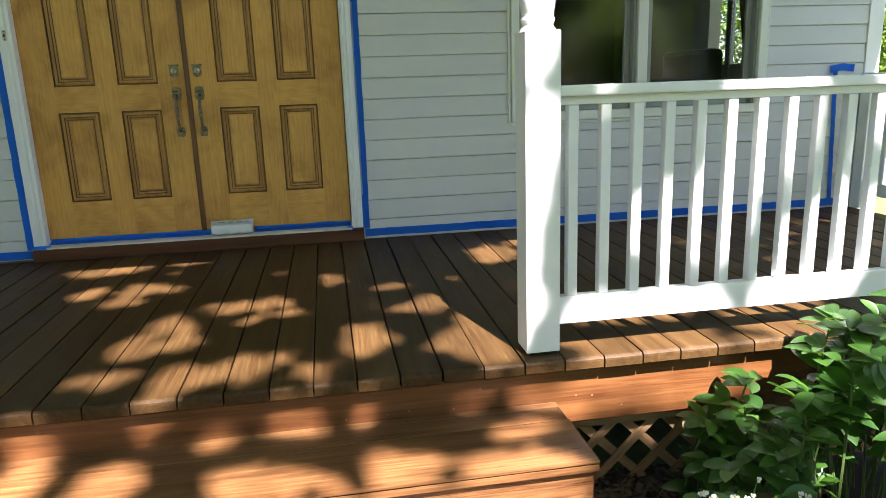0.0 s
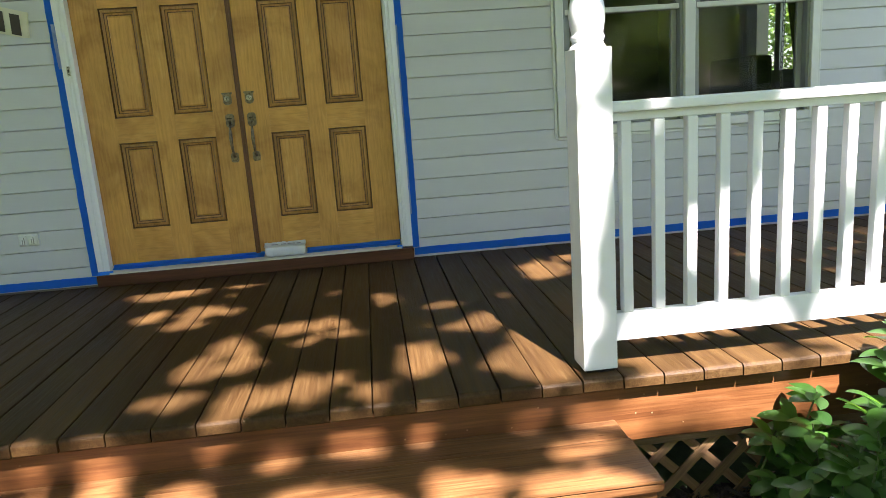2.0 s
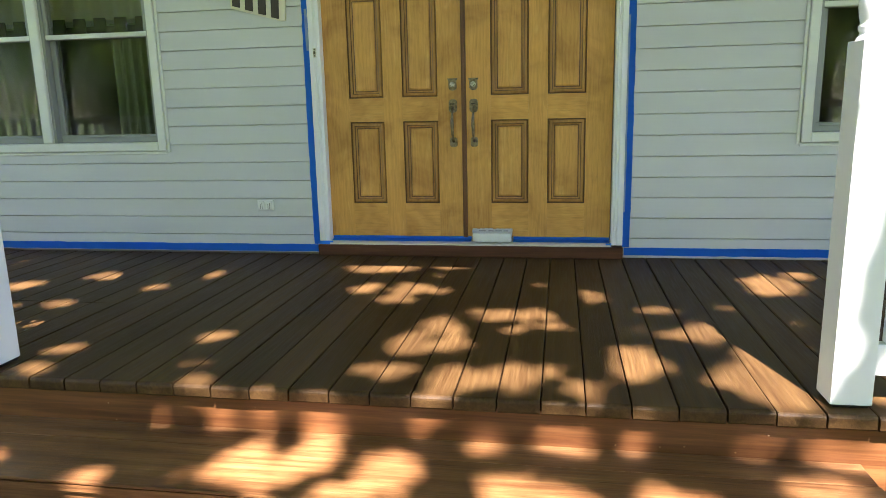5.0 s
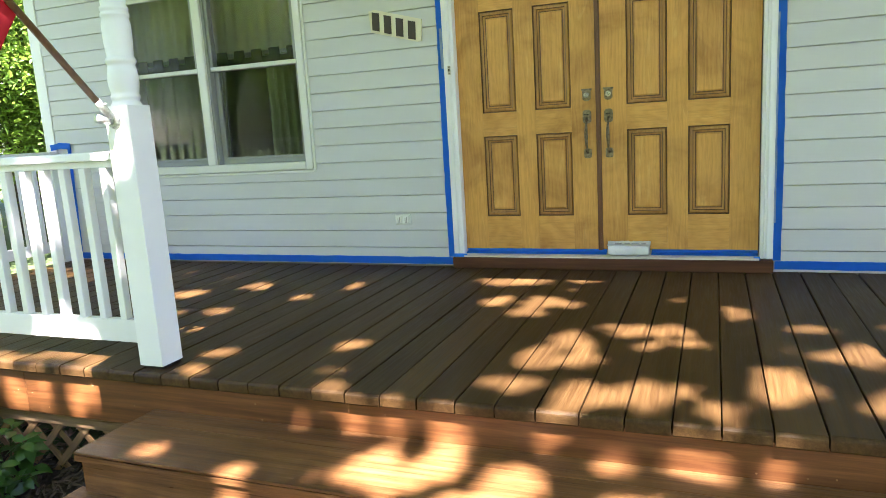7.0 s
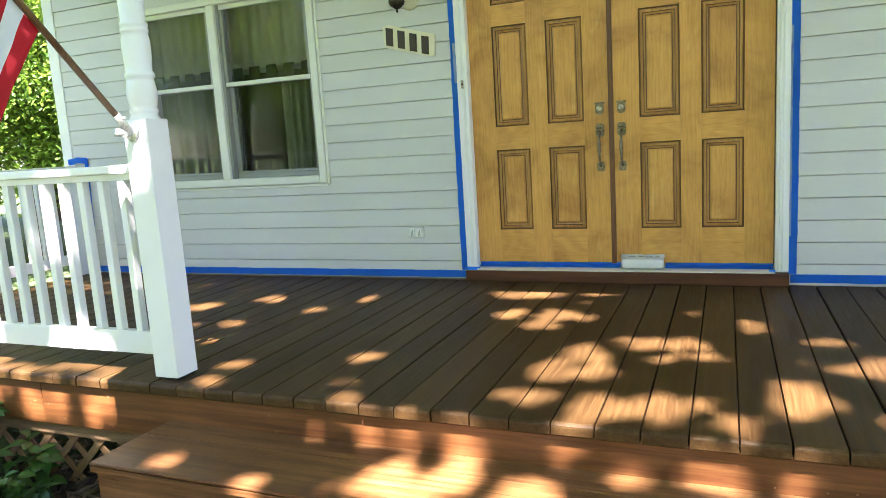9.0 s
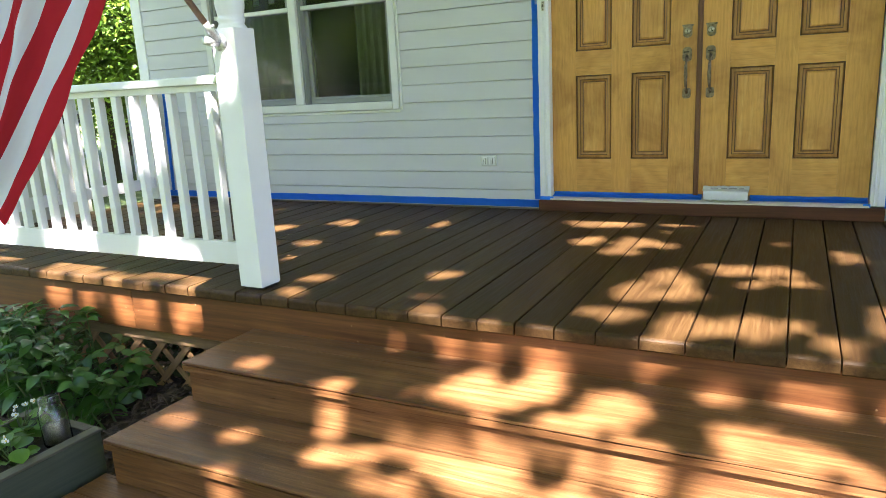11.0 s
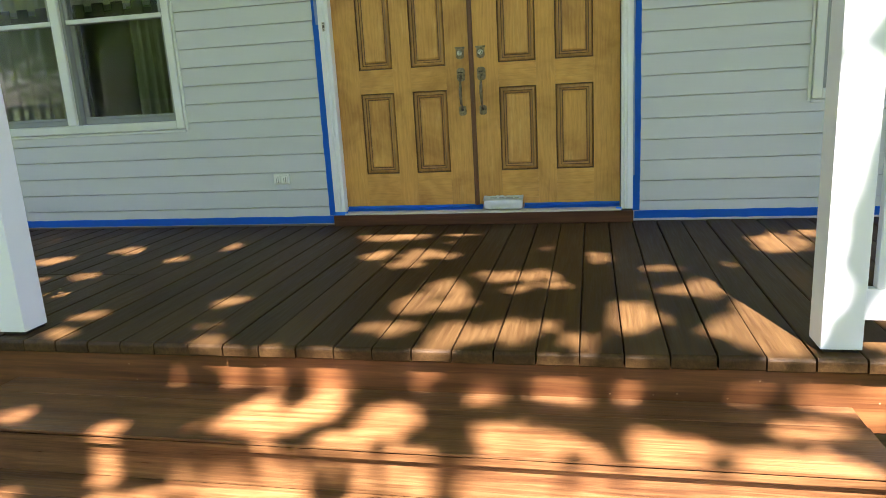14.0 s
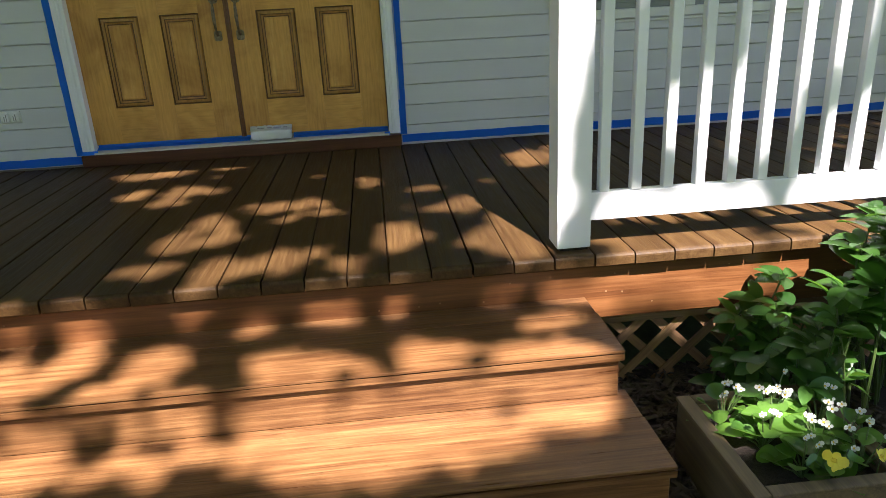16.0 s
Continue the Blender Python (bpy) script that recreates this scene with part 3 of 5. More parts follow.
part("astragal", box(-0.0055, 0.0255, YF - 0.008, YF + 0.02, *LEAF_Z, 0.004, 2), M["astragal"], right_leaf, "red-brown strip over the joint of the leaves")
part("bead", box(0.004, 0.016, YF - 0.013, YF - 0.0082, *LEAF_Z, 0.002), M["astragal"], right_leaf)


def rounded(cx, cz, w, h, r, n=4):
    pts = []
    for sx, sz, a0 in ((1, 1, 0), (-1, 1, 90), (-1, -1, 180), (1, -1, 270)):
        for i in range(n + 1):
            a = radians(a0 + 90 * i / n)
            pts.append((cx + sx * (w / 2 - r) + r * math.cos(a), cz + sz * (h / 2 - r) + r * math.sin(a)))
    return pts


def handle_set(parent, x):
    y = YF - 0.0005
    # deadbolt: flared plate with a lock cylinder
    zb = 1.120
    outline = [(x - 0.033, zb + 0.040), (x + 0.033, zb + 0.040), (x + 0.031, zb + 0.030), (x + 0.026, zb + 0.026), (x + 0.026, zb - 0.022), (x + 0.017, zb - 0.034), (x, zb - 0.038),
               (x - 0.017, zb - 0.034), (x - 0.026, zb - 0.022), (x - 0.026, zb + 0.026), (x - 0.031, zb + 0.030)]
    bolt = part("deadbolt", plate(outline, y - 0.010, y, 0.003), M["pewter"], parent, "aged pewter deadbolt plate")
    part("cylinder", lathe([(0.0175, 0), (0.0175, 0.008), (0.014, 0.011), (0.004, 0.0112)], 20, pose(x, y - 0.0105, zb, 90)), M["nickel"], bolt, "bright lock cylinder", True)
    part("keyhole", box(x - 0.0014, x + 0.0014, y - 0.0235, y - 0.0219, zb - 0.008, zb + 0.006), M["ink"], bolt)
    zt, zl = 0.985, 0.752
    grip = part("handle", plate(rounded(x, zt, 0.054, 0.086, 0.02), y - 0.009, y, 0.003), M["pewter"], parent, "aged pewter entrance pull")
    part("lower_plate", plate(rounded(x + 0.002, zl, 0.048, 0.062, 0.014), y - 0.009, y, 0.003), M["pewter"], grip)
    part("thumb_latch", box(x - 0.014, x + 0.014, y - 0.040, y - 0.0095, zt + 0.010, zt + 0.016, 0.002), M["bronze"], grip)
    pts = []
    for i in range(17):
        u = i / 16
        pts.append((x + 0.002 * u, y - 0.0095 - 0.048 * math.sin(math.pi * u) ** 0.55, zt - 0.012 - u * (zt - zl - 0.018)))
    rad = [0.0065 + 0.0045 * math.sin(math.pi * i / 16) ** 2 + (0.004 if i in (0, 16) else 0) for i in range(17)]
    part("grip", tube(pts, rad, 10), M["pewter"], grip, smooth=True)
    for p, r in ((pts[1], 0.0115), (pts[15], 0.0115)):
        part("collar", lathe([(r * 0.7, -0.005), (r, -0.002), (r, 0.002), (r * 0.7, 0.005)], 14, pose(*p, 60)), M["pewter"], grip, smooth=True)


handle_set(left_leaf, -0.062)
handle_set(right_leaf, 0.074)

casing = thing("door_casing", "white painted casing round the double door", "door casing", kind="structure")
prof_l = [(-0.995, 0.012), (-0.995, -0.016), (-0.962, -0.02), (-0.955, -0.014), (-0.945, -0.014), (-0.940, -0.02), (-0.9225, -0.012), (-0.9225, 0.09), (-0.95, 0.09), (-0.95, 0.012)]
part("jamb", prism(prof_l, 0.085, 2.26, "z"), M["white"], casing)
part("jamb", prism([(1.03 - (p[0] + 0.995), p[1]) for p in prof_l], 0.085, 2.26, "z"), M["white"], casing)
part("head", box(-0.922, 0.957, -0.018, 0.09, 2.175, 2.26, 0.003), M["white"], casing)
strike = tagged(link("strike_plate", plate(rounded(-0.958, 1.345, 0.021, 0.058, 0.003), -0.0235, -0.0205, 0.001), M["nickel"]), "small brass latch plate on the white casing", "strike plate")
part("slot", box(-0.963, -0.953, -0.0245, -0.0236, 1.338, 1.356), M["ink"], strike)
part("screw", lathe([(0.004, 0), (0.003, 0.0012)], 10, pose(-0.958, -0.0236, 1.366, 90)), M["bronze"], strike)
part("screw", lathe([(0.004, 0), (0.003, 0.0012)], 10, pose(-0.958, -0.0236, 1.325, 90)), M["bronze"], strike)
sill = thing("threshold", "worn metal threshold over a brown painted riser", "threshold", kind="structure")
part("tread_plate", prism([(-0.036, 0.076), (-0.036, 0.084), (0.03, 0.098), (0.12, 0.115), (0.12, 0.05), (-0.03, 0.076)], -0.92, 0.955, "x"), M["sill"], sill)
part("riser", box(-1.0, 1.032, -0.046, 0.0125, 0.0005, 0.0745, 0.003), M["riser"], sill, "brown painted riser board")

# blue masking tape
tape = thing("masking_tape", "blue masking tape round the siding and door", "tape")


def strip(points, w, y, name="tape_strip", mat="tape"):
    """A tape along a polyline in x and z, slightly uneven."""
    bm = bmesh.new()
    rnd = random.Random(int(abs(points[0][0] * 1000)) + 7)
    rows = []
    dense = []
    for (x0, z0), (x1, z1) in zip(points, points[1:]):
        n = max(2, int(math.hypot(x1 - x0, z1 - z0) / 0.06))
        dense += [(x0 + (x1 - x0) * i / n, z0 + (z1 - z0) * i / n) for i in range(n)]
    dense.append(points[-1])
    for i, p in enumerate(dense):
        q = dense[min(i + 1, len(dense) - 1)]
        o = dense[max(i - 1, 0)]
        d = Vector((q[0] - o[0], q[1] - o[1])).normalized()
        nrm = Vector((-d.y, d.x))
        a, b = w / 2 + rnd.uniform(-0.002, 0.002), w / 2 + rnd.uniform(-0.002, 0.002)
        rows.append((bm.verts.new((p[0] + nrm.x * a, y + rnd.uniform(-0.0006, 0.0006), p[1] + nrm.y * a)), bm.verts.new((p[0] - nrm.x * b, y + rnd.uniform(-0.0006, 0.0006), p[1] - nrm.y * b))))
    for a, b in zip(rows, rows[1:]):
        bm.faces.new((a[0], b[0], b[1], a[1]))
    bmesh.ops.solidify(bm, geom=bm.faces[:], thickness=0.0008)
    return part(name, bm, M[mat], tape)


strip([(-4.60, 0.044), (-1.01, 0.044)], 0.052, -0.0112)
strip([(1.04, 0.044), (4.52, 0.044)], 0.052, -0.0112)
strip([(-1.018, 0.072), (-1.019, 0.9), (-1.014, 1.25), (-1.013, 2.25)], 0.042, -0.0115)
strip([(1.051, 0.072), (1.053, 1.0), (1.050, 2.25)], 0.046, -0.0115)
strip([(-1.003, 1.36), (-1.006, 1.62)], 0.018, -0.0185, mat="tape_washed")
strip([(1.036, 0.3), (1.034, 1.2), (1.036, 1.5)], 0.010, -0.0185, mat="tape_washed")
strip([(-4.53, 0.07), (-4.515, 0.5), (-4.49, 1.02)], 0.04, -0.0125)
strip([(4.46, 0.07), (4.44, 0.5), (4.42, 1.0)], 0.035, -0.0125)
for x0, x1 in ((-4.70, -4.47), (4.37, 4.56)):
    strip([(x0, 0.995), ((x0 + x1) / 2, 1.012), (x1, 1.0)], 0.05, -0.0195)
# on the threshold, lifting over its ends
for x0, x1 in ((-0.915, 0.05), (0.33, 0.95)):
    bm = bmesh.new()
    rows = []
    n = 30
    for i in range(n + 1):
        x = x0 + (x1 - x0) * i / n
        dz = 0.0015 * noise.noise((x * 9, 1, 2))
        rows.append([bm.verts.new((x, 0.002 + 0.004 * noise.noise((x * 6, 0, 0)), 0.096 + dz)), bm.verts.new((x, 0.046, 0.108 + dz)), bm.verts.new((x, 0.0475, 0.124 + 0.004 * noise.noise((x * 7, 4, 0))))])
    for a, b in zip(rows, rows[1:]):
        for k in range(2):
            bm.faces.new((a[k], b[k], b[k + 1], a[k + 1]))
    bmesh.ops.solidify(bm, geom=bm.faces[:], thickness=0.001)
    part("tape_strip", bm, M["tape"], tape)
for x0, x1 in ((-1.0, -0.9), (0.925, 0.96)):
    part("tape_corner", box(x0, x1, -0.0245, -0.0215, 0.066, 0.098, 0.001), M["tape"], tape)

# package on the threshold
bundle = thing("package", "white wrapped mail bundle lying on the threshold", "package")
bm = bmesh.new()
nx, nr = 28, 20
rows = []
for i in range(nx + 1):
    u = i / nx
    k = min(1.0, 0.82 + 3.0 * min(u, 1 - u))
    row = []
    for j in range(nr):
        a = 2 * math.pi * j / nr
        ca, sa = math.cos(a), math.sin(a)
        yy = 0.033 * abs(ca) ** 0.35 * (1 if ca > 0 else -1)
        zz = 0.031 * abs(sa) ** 0.35 * (1 if sa > 0 else -1) * k
        wob = 0.0035 * noise.noise((u * 9, ca * 2, sa * 2))
        row.append(bm.verts.new((0.065 + 0.255 * u, 0.002 + yy + wob, 0.128 + zz + wob)))
    rows.append(row)
for a, b in zip(rows, rows[1:]):
    for j in range(nr):
        bm.faces.new((a[j], a[(j + 1) % nr], b[(j + 1) % nr], b[j]))
bm.faces.new(rows[0][::-1])
bm.faces.new(rows[-1])
bmesh.ops.recalc_face_normals(bm, faces=bm.faces[:])
part("wrapper", bm, M["mailer"], bundle, smooth=True)
bm = bmesh.new()
rows = []
for i in range(31):
    u = i / 30
    x = 0.058 + 0.268 * u
    rows.append([bm.verts.new((x, -0.018 + 0.004 * noise.noise((u * 7, 0, 0)), 0.156 + 0.003 * noise.noise((u * 12, 1, 0)))),
                 bm.verts.new((x, 0.015, 0.163 + 0.005 * noise.noise((u * 8, 5, 0)))), bm.verts.new((x, 0.034, 0.180 + 0.006 * noise.noise((u * 10, 3, 0))))])
for a, b in zip(rows, rows[1:]):
    for k in range(2):
        bm.faces.new((a[k], b[k], b[k + 1], a[k + 1]))
bmesh.ops.solidify(bm, geom=bm.faces[:], thickness=0.001)
part("flap", bm, M["mailer"], bundle, "crumpled folded top of the wrapping")
for u, w in ((0.17, 0.045), (0.40, 0.035), (0.56, 0.05), (0.78, 0.03)):
    part("print_bar", box(0.058 + 0.268 * u, 0.058 + 0.268 * u + w, 0.0105, 0.0125, 0.1655, 0.1715), M["mailer_print"], bundle)

# ---- wall fittings
cover = thing("outlet_cover", "pale double outlet cover on the siding", "outlet")
part("back_plate", box(-1.436, -1.316, -0.018, 0.004, 0.304, 0.378, 0.004), M["outlet"], cover)
for x0, x1 in ((-1.428, -1.380), (-1.373, -1.324)):
    flap = part("flap", box(x0, x1, -0.029, -0.0185, 0.311, 0.371, 0.005), M["outlet"], cover)
    part("hinge", box(x0 + 0.018, x0 + 0.022, -0.031, -0.0292, 0.318, 0.35), M["outlet_dark"], flap)
    part("latch", box(x0 + 0.03, x0 + 0.034, -0.031, -0.0292, 0.318, 0.36), M["outlet_dark"], flap)

number = thing("house_sign", "cream house sign tilted on the siding, dark bars on it", "house sign")
part("board", plate([(-1.525, 1.785), (-1.48, 1.792), (-1.135, 1.695), (-1.145, 1.552), (-1.18, 1.552), (-1.514, 1.645)], -0.022, -0.008, 0.003), M["cream"], number)
for i in range(4):
    x, z = -1.50 + 0.088 * i, 1.716 - 0.027 * i
    part("bar", plate([(x, z - 0.058), (x + 0.052, z - 0.071), (x + 0.056, z + 0.047), (x + 0.004, z + 0.06)], -0.028, -0.0225), M["ink"], number)

lamp = thing("wall_lamp", "dark bronze porch lamp on the siding above the sign", "wall lamp")
part("wall_plate", lathe([(0.07, 0), (0.07, 0.008), (0.05, 0.02), (0.03, 0.026)], 24, pose(-1.31, -0.0005, 1.94, 90)), M["cream"], lamp, smooth=True)
part("body", lathe([(0.004, 1.845), (0.009, 1.856), (0.005, 1.866), (0.022, 1.874), (0.048, 1.895), (0.055, 1.915), (0.05, 1.94), (0.05, 2.1), (0.07, 2.12), (0.01, 2.17)], 24, pose(-1.355, -0.12, 0)), M["bronze"], lamp, smooth=True)
part("arm", tube([(-1.31, -0.02, 1.95), (-1.33, -0.07, 1.965), (-1.35, -0.11, 1.95)], 0.009, 8), M["bronze"], lamp, smooth=True)

# ---- deck: joists and fascia first, boards at the end of the file
deck = thing("deck", "red-brown stained porch floor of long boards", "porch floor", kind="structure")
part("frame", box(X_L + 0.05, X_R - 0.05, DECK_FRONT + 0.09, 0.0, -0.25, -0.055), M["raw"], deck, "bare timber frame under the boards")
FY = -2.262
for x0, x1 in ((X_L, -2.418), (-2.415, X_R)):
    part("fascia_board", box(x0, x1, FY, FY + 0.038, -0.272, -0.049, 0.003), M["fascia"], deck)
part("skirt_board", box(X_L, -1.62, -2.225, -2.19, -0.345, -0.281, 0.003), M["raw"], deck, "bare wooden skirt board")
part("skirt_board", box(1.56, X_R, -2.225, -2.19, -0.320, -0.281, 0.003), M["raw"], deck, "bare wooden skirt board")
rnd = random.Random(5)
for i in range(34):
    x = rnd.choice((rnd.uniform(1.6, 3.2), rnd.uniform(1.6, 3.2), rnd.uniform(-3.2, -1.7), rnd.uniform(-1.2, 1.4)))
    part("nail_head", lathe([(0.0035, 0), (0.0028, 0.0009)], 8, pose(x, FY - 0.0003, rnd.choice((-0.10, -0.165, -0.23)) + rnd.uniform(-0.012, 0.012), 90)), M["lattice"], deck)


def lattice(name, x0, x1, ztop, label):
    lat = thing(name, label, "lattice", kind="structure")
    zb = GROUND - 0.02
    h = ztop - zb
    pitch, w, t = 0.118, 0.036, 0.007
    for layer, lean in ((0, 1), (1, -1)):
        y = -2.205 + layer * 0.0085
        x = x0 - h
        while x < x1 + h:
            lo, hi = (x, x + h * lean)
            # clip to the opening
            a, b = Vector((lo, zb)), Vector((hi, ztop))
            ts = [0.0, 1.0]
            dx = b.x - a.x
            for lim in (x0, x1):
                s = (lim - a.x) / dx
                ts.append(s)
            inside = sorted(s for s in ts if -1e-6 <= s <= 1 + 1e-6 and x0 - 1e-6 <= a.x + s * dx <= x1 + 1e-6)
            if len(inside) >= 2 and inside[-1] - inside[0] > 0.05:
                p, q = a + (b - a) * inside[0], a + (b - a) * inside[-1]
                L = (q - p).length
                bmx = box(-L / 2, L / 2, -t / 2, t / 2, -w / 2, w / 2)
                ob = part("lath", bmx, M["lattice"], lat)
                ob.location = ((p.x + q.x) / 2, y, (p.y + q.y) / 2)
                ob.rotation_euler = (0, -math.atan2(q.y - p.y, q.x - p.x), 0)
            x += pitch * 1.46
    return lat


lattice("lattice_left", -4.0, -1.62, -0.33, "bare wooden diamond lattice under the porch")
lattice("lattice_right", 1.52, 4.0, -0.31, "bare wooden diamond lattice under the porch")
rnd = random.Random(8)
bm = bmesh.new()
for _ in range(260):
    m = pose(rnd.uniform(-3.0, -1.7), rnd.uniform(-2.17, -1.7), GROUND + 0.045 + rnd.uniform(0, 0.02), rnd.uniform(-40, 40), rnd.uniform(-40, 40), rnd.uniform(0, 360))
    s = rnd.uniform(0.015, 0.035)
    bm.faces.new([bm.verts.new(m @ Vector(p)) for p in ((-s, 0, 0), (0, -s * 0.6, 0.004), (s, 0, 0), (0, s * 0.6, 0.004))])
tagged(link("leaf_litter", bm, M["leaf_litter"]), "dry leaves lying under the porch", "dry leaves", kind="stuff")

# ---- steps


def step(name, x0, x1, y_back, y_seam, y_front, z, z_below, label):
    st = thing(name, label, "step", kind="structure")
    t = 0.038
    part("tread_board", box(x0 + 0.004, x1 - 0.003, y_seam + 0.003, y_back, z - t, z - 0.0015, 0.003, 2), M["step"], st)
    part("tread_board", box(x0, x1, y_front, y_seam - 0.001, z - 0.011, z, 0.003, 2), M["step"], st)
    part("tread_core", box(x0 + 0.002, x1 - 0.002, y_front + 0.02, y_seam - 0.001, z - t, z - 0.0112), M["step"], st)
    # cracked nose: a strip whose upper edge wanders along the length
    bm = bmesh.new()
    n = 90
    rows = []
    for i in range(n + 1):
        x = x0 + (x1 - x0) * i / n
        up = z - 0.0150 + 0.0028 * noise.noise((x * 2.1, z * 9, 0.4)) + 0.001 * noise.noise((x * 11, z * 9, 2.4))
        rows.append([bm.verts.new(p) for p in ((x, y_front + 0.001, z - t), (x, y_front, up), (x, y_front + 0.0198, up), (x, y_front + 0.0198, z - t))])
    for p, q in zip(rows, rows[1:]):
        for k in range(4):
            bm.faces.new((p[k], p[(k + 1) % 4], q[(k + 1) % 4], q[k]))
    bm.faces.new(rows[0][::-1])
    bm.faces.new(rows[-1])
    bmesh.ops.recalc_face_normals(bm, faces=bm.faces[:])
    part("nosing", bm, M["step"], st, "cracked front edge of the tread")
    part("riser_board", box(x0 + 0.014, x1 - 0.012, y_front + 0.018, y_front + 0.05, z_below, z - t - 0.007, 0.002), M["step"], st)
    for a, b in ((x0 + 0.016, x0 + 0.05), (x1 - 0.05, x1 - 0.014)):
        part("side_board", box(a, b, y_front + 0.0505, y_back, z_below, z - t - 0.006, 0.002), M["step"], st)
    return st


step("step_1", -1.622, 1.605, FY - 0.001, -2.405, -2.692, -0.178, -0.352, "glossy red-brown stained upper porch step")
step("step_2", -1.668, 1.632, -2.643, -2.81, -3.058, -0.352, -0.53, "glossy red-brown stained lower porch step")
step("step_3", -1.76, 1.64, -3.009, -3.15, -3.40, -0.532, GROUND - 0.03, "red-brown stained bottom porch step")

# ---- posts and railings
POST_Y = (-2.243, -2.116)


def porch_post(name, x0, x1, label, bracket=False, block=1.15):
    p = thing(name, label, "porch post", "porch posts")
    y0, y1 = POST_Y
    bm = bmesh.new()
    add_box(bm, x0, x1, y0, y1, 0.012, block, 0.004, 2)
    part("lower_block", bm, M["white"], p)
    cx, cy = (x0 + x1) / 2, (y0 + y1) / 2
    r = (x1 - x0) / 2
    prof = [(r * 0.99, block - 0.012), (r * 0.96, block + 0.006), (r * 0.86, block + 0.014), (r * 0.83, block + 0.022), (r * 0.90, block + 0.030), (r * 0.92, block + 0.040), (r * 0.84, block + 0.047)]
    prof += [(r * (0.84 + 0.13 * math.sin(math.pi * u)), block + 0.05 + 0.115 * u) for u in np.linspace(0.05, 0.95, 9)]
    prof += [(r * 0.84, block + 0.168), (r * 0.95, block + 0.176), (r * 0.97, block + 0.186), (r * 0.90, block + 0.195), (r * 0.82, block + 0.20), (r * 0.86, block + 0.235), (r * 0.90, block + 0.26), (r * 0.90, block + 0.33)]
    prof += [(r * 0.80, block + 0.357), (r * 0.89, block + 0.362), (r * 0.89, block + 0.374), (r * 0.80, block + 0.379), (r * 0.88, block + 0.386), (r * 0.88, block + 0.398), (r * 0.77, block + 0.404), (r * 0.84, block + 0.55), (r * 0.82, block + 0.9), (r * 0.8, 2.45)]
    part("turned_shaft", lathe(prof, 32, pose(cx, cy, 0)), M["white"], p, smooth=True)
    part("upper_block", box(x0, x1, y0, y1, 2.445, 2.96, 0.004, 2), M["white"], p)
    part("foot", box(x0 + 0.012, x1 - 0.008, y0 + 0.01, y1 - 0.008, 0.0002, 0.0115), M["iron"], p, "dark metal foot plate")
    return p


POST_R, POST_L = (1.500, 1.626), (-1.688, -1.560)
right_post = porch_post("porch_post", *POST_R, "white painted turned porch post with a square base")
left_post = porch_post("porch_post", *POST_L, "white painted porch post carrying the flag bracket", block=1.148)


def railing(name, x0, x1, first, pitch, count, top, label):
    r = thing(name, label, "railing", "porch railings")
    yc = (POST_Y[0] + POST_Y[1]) / 2
    part("top_rail", box(x0, x1, yc - 0.045, yc + 0.045, top - 0.037, top, 0.007, 2), M["white"], r)
    part("under_rail", box(x0, x1, yc - 0.02, yc + 0.02, top - 0.067, top - 0.0375, 0.002), M["white"], r)
    part("bottom_rail", box(x0, x1, yc - 0.02, yc + 0.02, 0.100, 0.206, 0.004, 2), M["white"], r)
    bal = box(-0.019, 0.019, -0.021, 0.017, 0.2065, top - 0.0675, 0.003)
    ob = part("baluster", bal, M["white"], r)
    ob.location = (first, yc, 0)
    for i in range(1, count):
        shared("baluster", ob.data, r, Matrix.Translation((first + pitch * i, yc, 0)))
    return r


railing("railing", 1.6265, 4.62, 1.687, 0.1213, 24, 0.968, "white painted railing with square balusters")
railing("railing", -4.62, -1.6885, -1.793, -0.1238, 23, 0.961, "white painted railing with square balusters")
for x0 in (4.6205, -4.7305):
    end = thing("corner_post", "white painted square corner post of the porch", "porch post", "porch posts")
    part("lower_block", box(x0, x0 + 0.11, *POST_Y, 0.001, 2.96, 0.004), M["white"], end)


def side_railing(x, label):
    r = thing("side_railing", label, "railing", "porch railings")
    part("wall_post", box(x - 0.045, x + 0.05, -0.115, -0.0205, 0.001, 0.965, 0.004), M["white"], r)
    part("top_rail", box(x - 0.045, x + 0.045, POST_Y[1] + 0.001, -0.1155, 0.928, 0.965, 0.006, 2), M["white"], r)
    part("bottom_rail", box(x - 0.02, x + 0.02, POST_Y[1] + 0.001, -0.1155, 0.105, 0.195, 0.003), M["white"], r)
    bal = part("baluster", box(-0.019, 0.019, -0.019, 0.019, 0.1955, 0.9275, 0.003), M["white"], r)
    bal.location = (x, -0.26, 0)
    for i in range(1, 14):
        shared("baluster", bal.data, r, Matrix.Translation((x, -0.26 - 0.135 * i, 0)))


side_railing(-4.66, "white side railing at the porch end")
side_railing(4.67, "white side railing at the porch end")

store = thing("storage_cabinet", "weathered off-white cabinet with a dark lid beyond the railing", "cabinet")
part("body", box(-5.5, -4.95, -1.25, -0.55, GROUND - 0.03, 0.72, 0.01), M["cabinet"], store)
part("lid", box(-5.53, -4.92, -1.28, -0.52, 0.7205, 0.80, 0.012), M["furniture"], store, "dark lid")
part("lid_rim", box(-5.535, -4.915, -1.285, -0.515, 0.8005, 0.83, 0.01), M["cabinet"], store)

